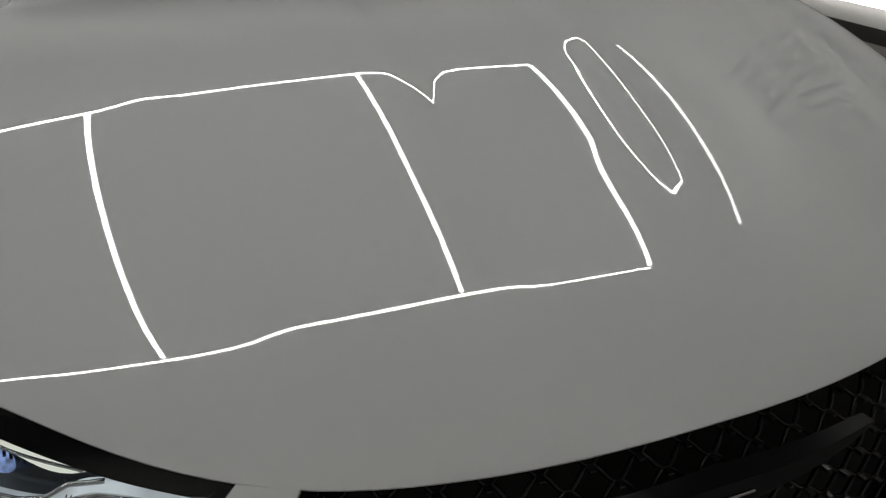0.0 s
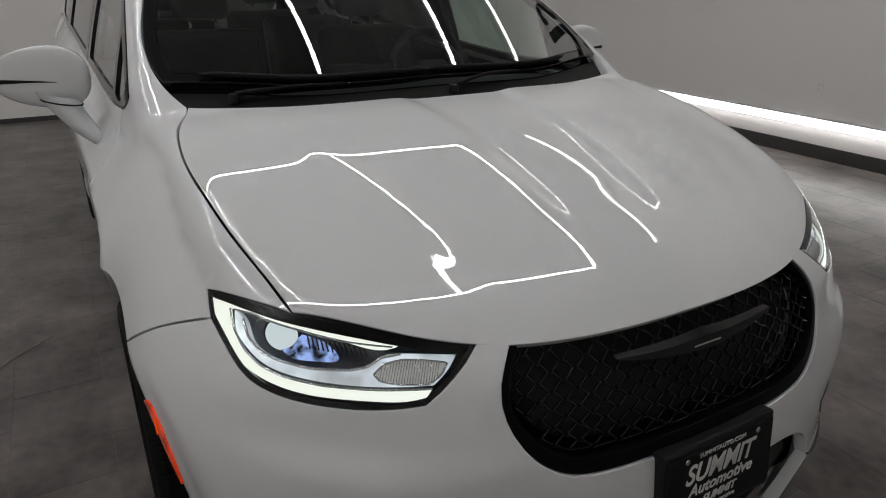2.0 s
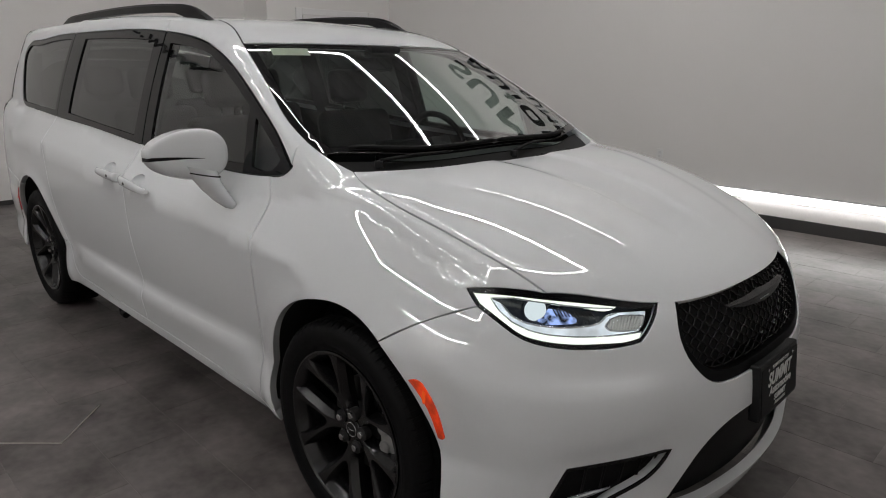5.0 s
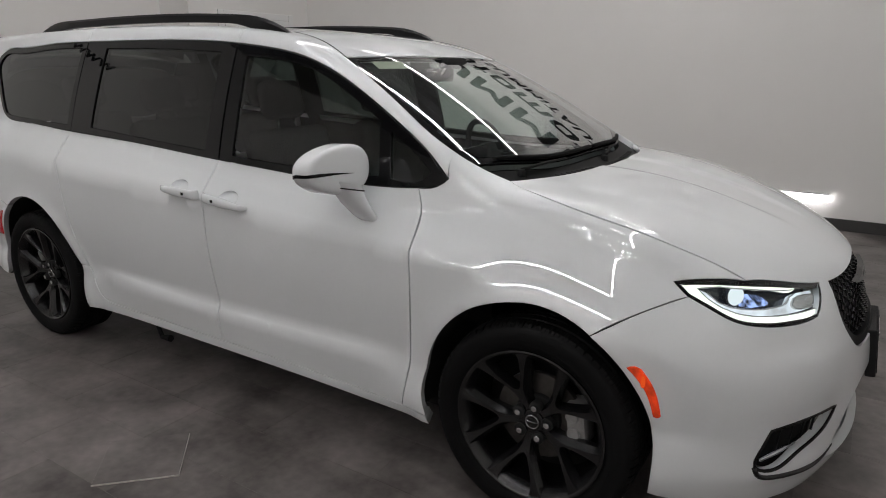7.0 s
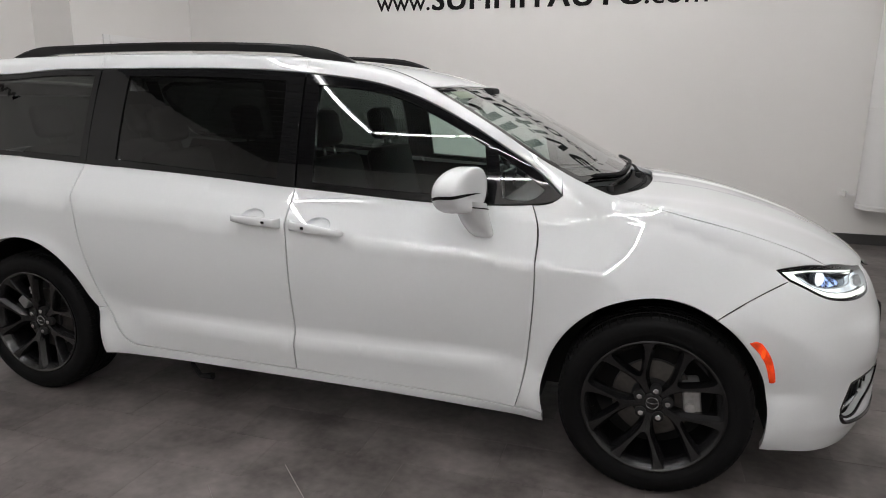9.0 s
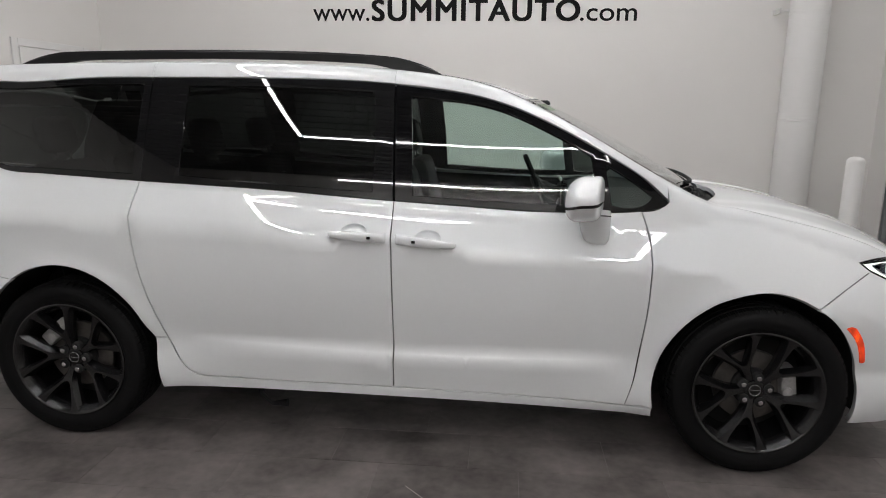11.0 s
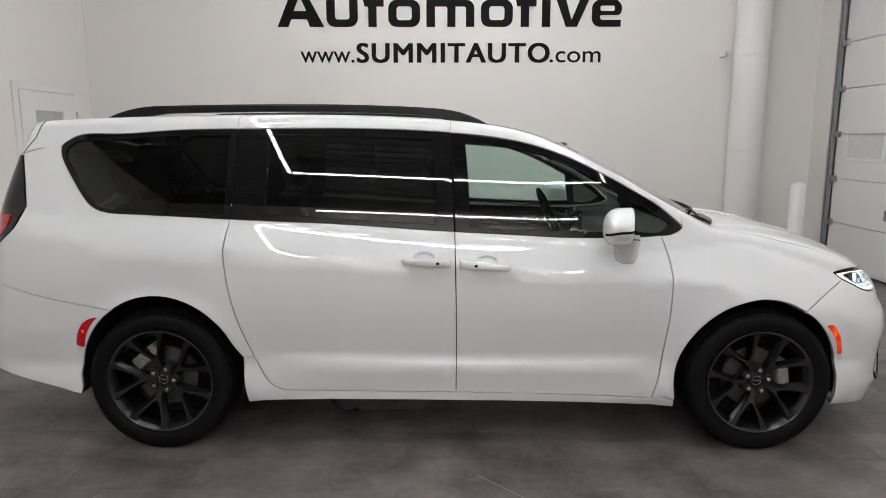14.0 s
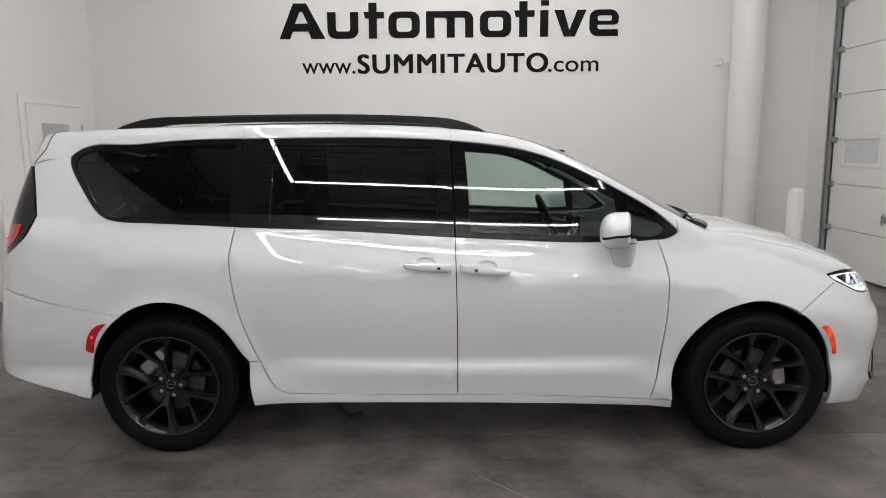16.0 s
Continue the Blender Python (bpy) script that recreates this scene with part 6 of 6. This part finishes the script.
# ---- wipers and cowl grille ----
def on_glass(x, y, off=0.012):
    return Vector((x, y, float(on_skin("z", [x], [y])[0]) + off))


def glass_foot(y):
    """Where the glass meets the cowl."""
    return float(spl([(abs(q), p) for p, q in wbase])(abs(y)))


for y0, y1, rise in ((-0.66, -0.02, 0.0), (-0.03, 0.54, 0.0)):
    w = new("wiper")
    w.parent = van
    tagged(w, "black windscreen wiper resting at the foot of the glass")
    bm = bmesh.new()
    q = [on_glass(glass_foot(y0 + (y1 - y0) * t) - 0.012 - rise * t, y0 + (y1 - y0) * t, 0.010) for t in np.linspace(0, 1, 18)]
    tube(bm, q, [0.004] + [0.0095] * 16 + [0.003], 6)
    part("blade", bm, RUBBER, w, smooth=True)
    bm = bmesh.new()
    p = [on_glass(glass_foot(y0 + (y1 - y0) * t) + 0.030 - 0.040 * ((t - 0.12) / 0.48), y0 + (y1 - y0) * t, -0.010 + 0.012 * math.sin(math.pi * (t - 0.12) / 0.5)) for t in np.linspace(0.12, 0.60, 12)]
    tube(bm, p, [0.010] * 3 + [0.008] * 5 + [0.006] * 4, 6, 0.7)
    part("arm", bm, COWL, w, smooth=True)
    bm = bmesh.new()
    c = p[0] + Vector((0.0, -0.005, -0.025))
    add_cyl(bm, c, c + Vector((0, 0, 0.026)), 0.016, 0.014, 16, 0.003)
    part("pivot", bm, PLASTIC, w, smooth=40)
for y in np.arange(-0.44, 0.46, 0.035):
    x = -0.075 - 0.62 * y * y * 0.45
    bm = bmesh.new()
    add_box(bm, x - 0.035, y, float(on_skin("z", [x], [y])[0]) - 0.017, x - 0.012, y + 0.012, float(on_skin("z", [x], [y])[0]) - 0.011, 0.002, 1)
    part("cowl_slot", bm, DARK, cowl)

# ---- rear: bumper, tailgate, lights, spoiler ----
seam_r = [(-3.299, None, 0.759, 1), (-3.55, None, 0.80), (-3.80, None, 0.855), (-4.0, 0.84, 0.885), (-4.13, 0.5, 0.90), (-4.165, 0.0, 0.90)]
low_r = [(-4.17, 0.0, 0.42), (-4.12, 0.5, 0.42), (-3.96, 0.84, 0.42), (-3.72, None, 0.365), (-3.50, None, 0.31, 1)]
ar = [(x, None, z) for x, z in arch(-WB, 184, 124, 7)]
right = flat("t", *seam_r)[:5]
lower = flat("t", *low_r)[1:]
archp = flat("t", *ar)
loop = [(-a, z, *c) for a, z, *c in right] + [(a, z, *c) for a, z, *c in right[::-1]] + [(a, z, *c) for a, z, *c in archp[::-1]] + [(a, z, *c) for a, z, *c in lower[::-1]] + [(-a, z, *c) for a, z, *c in lower] + [(-a, z, *c) for a, z, *c in archp]
panel("rear_bumper", "t", [curve(loop)], PAINT, van, step=0.028, gap=0.002)
# one smoked housing, pointed at the top, with the red lens let into its foot
housing = [(-3.802, None, 1.528, 1), (-3.775, None, 1.42), (-3.762, None, 1.31), (-3.762, None, 1.235), (-3.80, None, 1.162), (-3.86, None, 1.11), (-3.93, None, 1.07, 1), (-4.06, 0.70, 1.08, 1), (-4.02, 0.70, 1.22), (-3.93, 0.695, 1.38), (-3.84, 0.69, 1.528, 1)]
red_foot = [(-3.812, None, 1.232, 1), (-3.835, None, 1.18), (-3.885, None, 1.13), (-3.94, None, 1.098, 1), (-4.05, 0.705, 1.105, 1), (-4.03, 0.705, 1.17), (-4.01, 0.705, 1.222, 1)]
for s in (-1, 1):
    up_l = panel("tail_light", "t", [curve([(s * a, z, *c) for a, z, *c in flat("t", *housing)], 0.02)], GLOSS, van, off=0.003, gap=0.002, label="lit red tail light in a smoked black housing")
    panel("red_lens", "t", [curve([(s * a, z, *c) for a, z, *c in flat("t", *red_foot)], 0.02)], RED, up_l, off=0.006, gap=0.002, label="glowing red lens")
    hot = flat("t", (-3.84, None, 1.175), (-3.93, None, 1.15), (-4.0, 0.76, 1.14))
    P = project("t", s * np.array([h[0] for h in hot]), np.array([h[1] for h in hot]), 0.004)
    bm = bmesh.new()
    tube(bm, P, [0.003, 0.007, 0.005], 8)
    part("bulb", bm, RED_HOT, up_l, "bright red glow", smooth=True)
g = flat("t", (-4.0, 0.84, 0.89, 1), (-3.94, 0.86, 1.065, 1), (-4.06, 0.69, 1.075, 1), (-3.93, 0.685, 1.38), (-3.82, 0.68, 1.56, 1), (-3.86, 0.3, 1.60))
loop = [(-a, z, *c) for a, z, *c in g] + [(a, z, *c) for a, z, *c in g[::-1]]
win = flat("t", (-4.03, 0.62, 1.22), (-3.92, 0.62, 1.46), (-3.91, 0.3, 1.53))
wl = [(-a, z) for a, z in win] + [(a, z) for a, z in win[::-1]] + [(0.0, 1.19)]
gate = panel("tailgate", "t", [curve(loop), curve(wl)], PAINT, van, step=0.07)
panel("rear_window", "t", [curve(wl)], PRIVACY, gate, off=-0.004, rim=False, step=0.07)
for s in (-1, 1):
    lin = flat("t", (-3.70, None, 1.56, 1), (-3.70, None, 1.25), (-3.75, None, 0.95, 1), (-4.02, 0.80, 0.95, 1), (-4.0, 0.66, 1.2), (-3.88, 0.66, 1.56, 1))
    panel("rear_lining", "t", [curve([(s * a, z, *c) for a, z, *c in lin])], TRIMIN, van, off=-0.03, rim=False, step=0.1, label="dark grey lining behind the tail light")
bm = bmesh.new()
st = []
for y in np.linspace(-0.60, 0.60, 15):
    e = 0.19 * (abs(y) / 0.66) ** 3
    zt = 1.712 - 0.03 * (y / 0.66) ** 2 - 0.055 * (abs(y) / 0.66) ** 4
    st.append([bm.verts.new(p) for p in ((-3.70, y, zt + 0.004), (-3.84 + e * 0.3, y, zt - 0.014), (-3.975 + e, y, zt - 0.066), (-3.988 + e, y, zt - 0.082), (-3.925 + e, y, zt - 0.090), (-3.80 + e * 0.3, y, zt - 0.070), (-3.72, y, zt - 0.07))])
for a, b in zip(st, st[1:]):
    for i in range(7):
        bm.faces.new((a[i], a[(i + 1) % 7], b[(i + 1) % 7], b[i]))
bm.faces.new(st[0])
bm.faces.new(st[-1][::-1])
bmesh.ops.recalc_face_normals(bm, faces=bm.faces)
part("spoiler", bm, PAINT, van, "white roof spoiler over the tailgate", smooth=40)

# sticker inside the windscreen, its number drawn as plain bars
bm = bmesh.new()
c = on_glass(-0.955, -0.555, -0.001)
e = on_glass(-0.897, -0.575, -0.001)
f = on_glass(-0.918, -0.40, -0.001)
ux, uy = (f - c), (e - c)
vs = [bm.verts.new(p) for p in (c, c + ux, c + ux + uy, c + uy)]
bm.faces.new(vs)
bmesh.ops.solidify(bm, geom=list(bm.faces), thickness=0.0006)
sticker = part("sticker", bm, mat("sticker_paper", (0.50, 0.58, 0.46), 0.7), shield, "pale green paper sticker with dark bars")
for k in range(5):
    bm = bmesh.new()
    o = c + ux * (0.12 + 0.16 * k) + uy * 0.25 + ux.cross(uy).normalized() * 0.001
    vs = [bm.verts.new(p) for p in (o, o + ux * 0.09, o + ux * 0.11 + uy * 0.5, o + ux * 0.03 + uy * 0.5)]
    bm.faces.new(vs)
    part("bar", bm, INK, sticker)

# ---- the cabin ----
def soft_box(bm, x0, y0, z0, x1, y1, z1, r, m=None):
    return add_box(bm, x0, y0, z0, x1, y1, z1, r, 3, m)


def seat(x, y, w=0.50, back=14, rest=True, tall=0.62):
    """A leather seat with its cushion at x and its back leaning rearwards."""
    st = new("seat")
    st.parent = van
    st.matrix_basis = pose(x, y, 0.44)
    tagged(st, "black leather car seat with a head restraint")
    bm = bmesh.new()
    soft_box(bm, -0.24, -w / 2, 0.12, 0.27, w / 2, 0.30, 0.05)
    part("cushion", bm, LEATHER, st, smooth=50)
    bm = bmesh.new()
    m = Matrix.Translation((-0.22, 0, 0.22)) @ Matrix.Rotation(radians(-back), 4, "Y")
    soft_box(bm, -0.13, -w / 2 + 0.01, 0.0, 0.0, w / 2 - 0.01, tall, 0.05, m)
    part("backrest", bm, LEATHER, st, smooth=50)
    if rest:
        bm = bmesh.new()
        soft_box(bm, -0.12, -0.125, tall + 0.045, -0.02, 0.125, tall + 0.235, 0.045, m)
        part("head_restraint", bm, LEATHER, st, smooth=50)
        for d in (-0.055, 0.055):
            bm = bmesh.new()
            add_cyl(bm, m @ Vector((-0.07, d, tall - 0.02)), m @ Vector((-0.07, d, tall + 0.07)), 0.007, seg=10)
            part("post", bm, CHROME, st, smooth=True)
    bm = bmesh.new()
    add_box(bm, -0.2, -w / 2 + 0.05, 0.0, 0.2, w / 2 - 0.05, 0.14, 0.02)
    part("base", bm, TRIMIN, st)
    return st


for y in (-0.38, 0.38):
    seat(-1.20, y)
    seat(-2.15, y)
    seat(-2.98, y * 0.95, 0.52)
# dashboard: a swept top with a hooded cluster and a centre screen
bm = bmesh.new()
rows = []
for y in np.linspace(-0.74, 0.74, 21):
    hump = 0.035 * math.exp(-((y - 0.38) / 0.16) ** 2)
    rows.append([bm.verts.new((x, y, z)) for x, z in ((-0.24, 1.10), (-0.40, 1.115), (-0.60, 1.11 + hump), (-0.72, 1.08 + hump), (-0.77, 1.0), (-0.74, 0.86), (-0.66, 0.62), (-0.3, 0.60))])
for a, b in zip(rows, rows[1:]):
    for i in range(8):
        bm.faces.new((a[i], a[(i + 1) % 8], b[(i + 1) % 8], b[i]))
bm.faces.new(rows[0])
bm.faces.new(rows[-1][::-1])
bmesh.ops.recalc_face_normals(bm, faces=bm.faces)
dash = part("dashboard", bm, TRIMIN, van, "dark grey dashboard", smooth=50)
box("centre_screen", GLOSS, -0.80, -0.14, 0.98, -0.775, 0.14, 1.17, dash, 0.006)
box("cluster_face", GLOSS, -0.745, 0.22, 1.02, -0.735, 0.54, 1.12, dash, 0.004)
box("centre_console", TRIMIN, -1.30, -0.13, 0.44, -0.70, 0.13, 0.82, van, 0.03, "dark grey centre console")
# steering wheel
m = Matrix.Translation((-0.90, 0.38, 1.09)) @ Matrix.Rotation(radians(-24), 4, "Y")
bm = bmesh.new()
tube(bm, [m @ Vector((0, 0.185 * math.cos(a), 0.185 * math.sin(a))) for a in np.linspace(0, 2 * math.pi, 49)], 0.016, 8, cap=False)
steer = part("steering_wheel", bm, LEATHER, van, "black leather steering wheel", smooth=True)
bm = bmesh.new()
add_box(bm, -0.03, -0.07, -0.06, 0.03, 0.07, 0.06, 0.02, 2, m)
part("wheel_hub", bm, TRIMIN, steer, smooth=40)
for a in (0, 180, 270):
    bm = bmesh.new()
    d = Vector((0, math.cos(radians(a)), math.sin(radians(a))))
    tube(bm, [m @ (d * 0.05), m @ (d * 0.18)], [0.018, 0.013], 6, 0.5)
    part("wheel_spoke", bm, SILVER if a == 270 else TRIMIN, steer, smooth=True)
bm = bmesh.new()
add_cyl(bm, m @ Vector((0, 0, 0)), (-0.70, 0.38, 1.0), 0.04, 0.05, 16)
part("column", bm, TRIMIN, steer, smooth=40)
# rear-view mirror, headliner, inner door trims, floor
bm = bmesh.new()
add_box(bm, -0.99, -0.12, 1.47, -0.965, 0.12, 1.535, 0.012, 2)
tube(bm, [(-0.965, 0, 1.51), (-0.93, 0, 1.565)], 0.014, 8)
part("inner_mirror", bm, GLOSS, van, "black rear-view mirror", smooth=40)
bm = bmesh.new()
add_box(bm, -0.93, -0.09, 1.535, -0.87, 0.09, 1.585, 0.015, 2)
part("camera_pod", bm, TRIMIN, van, smooth=40)
panel("headliner", "z", [curve([(-1.06, -0.60, 1), (-1.06, 0.60, 1), (-1.6, 0.66), (-2.6, 0.68), (-3.75, 0.58, 1), (-3.75, -0.58, 1), (-2.6, -0.68), (-1.6, -0.66)], 0.08)], HEADLINER, van, off=-0.045, rim=False, step=0.12, label="dark grey fabric headliner")
for s in (-1, 1):
    panel("door_lining", "y", [curve([(-0.52, 0.45, 1), (-0.52, 1.09, 1), (-1.5, 1.115, 1), (-2.7, 1.18, 1), (-3.4, 1.22, 1), (-3.6, 0.9), (-3.5, 0.85, 1), (-2.7, 0.85), (-2.6, 0.45, 1)], 0.06)], TRIMIN, van, s, off=-0.07, rim=False, step=0.12, label="dark grey inner door lining")
    for x, w in ((-1.58, 0.055), (-2.62, 0.06), (-3.62, 0.05)):
        panel("inner_pillar", "y", [curve([(x - w, 1.15, 1), (x - w, 1.63, 1), (x + w, 1.63, 1), (x + w, 1.15, 1)], 0.06)], TRIMIN, van, s, off=-0.05, rim=False, step=0.08, label="grey inner pillar trim")
box("cabin_floor", TRIMIN, -3.9, -0.78, 0.42, -0.46, 0.78, 0.45, van)
box("firewall", DARK, -0.30, -0.74, 0.42, -0.26, 0.74, 1.06, van)

# ---- floor tiles: each near the van a piece of its own, the rest of the floor joined ----
floor_ob = bpy.data.objects["floor"]
TL, TW, GAP = 0.61, 0.305, 0.0020
tile_mesh = bpy.data.meshes.new("tile")
bm = bmesh.new()
add_box(bm, -TL / 2 + GAP / 2, -TW / 2 + GAP / 2, -0.006, TL / 2 - GAP / 2, TW / 2 - GAP / 2, 0.0)
bmesh.ops.bevel(bm, geom=[e for e in bm.edges if all(v.co.z > -0.001 for v in e.verts)], offset=0.0006, segments=1, affect="EDGES")
bm.to_mesh(tile_mesh)
bm.free()
tile_mesh.materials.append(TILE)
v0 = [tuple(v.co) for v in tile_mesh.vertices]
f0 = [tuple(p.vertices) for p in tile_mesh.polygons]
random.seed(7)
near, V, F = [], [], []
for i in range(-28, 19):
    y = -1.05 + TW * (i + 0.5)
    if y + TW / 2 > WY or y - TW / 2 < CY:
        if y - TW / 2 > WY or y + TW / 2 < CY:
            continue
    x = 0.003 - 0.2187 * i
    x -= TL * math.floor((x - BX) / TL)
    while x - TL < FX + 0.3:
        cx = x - TL / 2
        near.append((cx, y, random.uniform(-0.0002, 0.0002)))
        x += TL


def nearness(p):
    """Tiles in the stretch beside and before the van come first."""
    return max(abs(p[0] + 1.0) - 2.3, 0) + max(abs(p[1] + 1.1) - 0.55, 0)


near.sort(key=nearness)
for k, (x, y, z) in enumerate(near):
    if k < 300:
        ob = new("tile", tile_mesh)
        ob.parent = floor_ob
        ob.location = (x, y, z)
    else:
        s = len(V)
        V += [(a + x, b + y, c + z) for a, b, c in v0]
        F += [tuple(s + q for q in f) for f in f0]
me = bpy.data.meshes.new("tiles")
me.from_pydata(V, [], F)
me.materials.append(TILE)
rest = new("tiles", me)
rest.parent = floor_ob
tagged(rest, "dark grey floor tiles further off", kind="stuff")
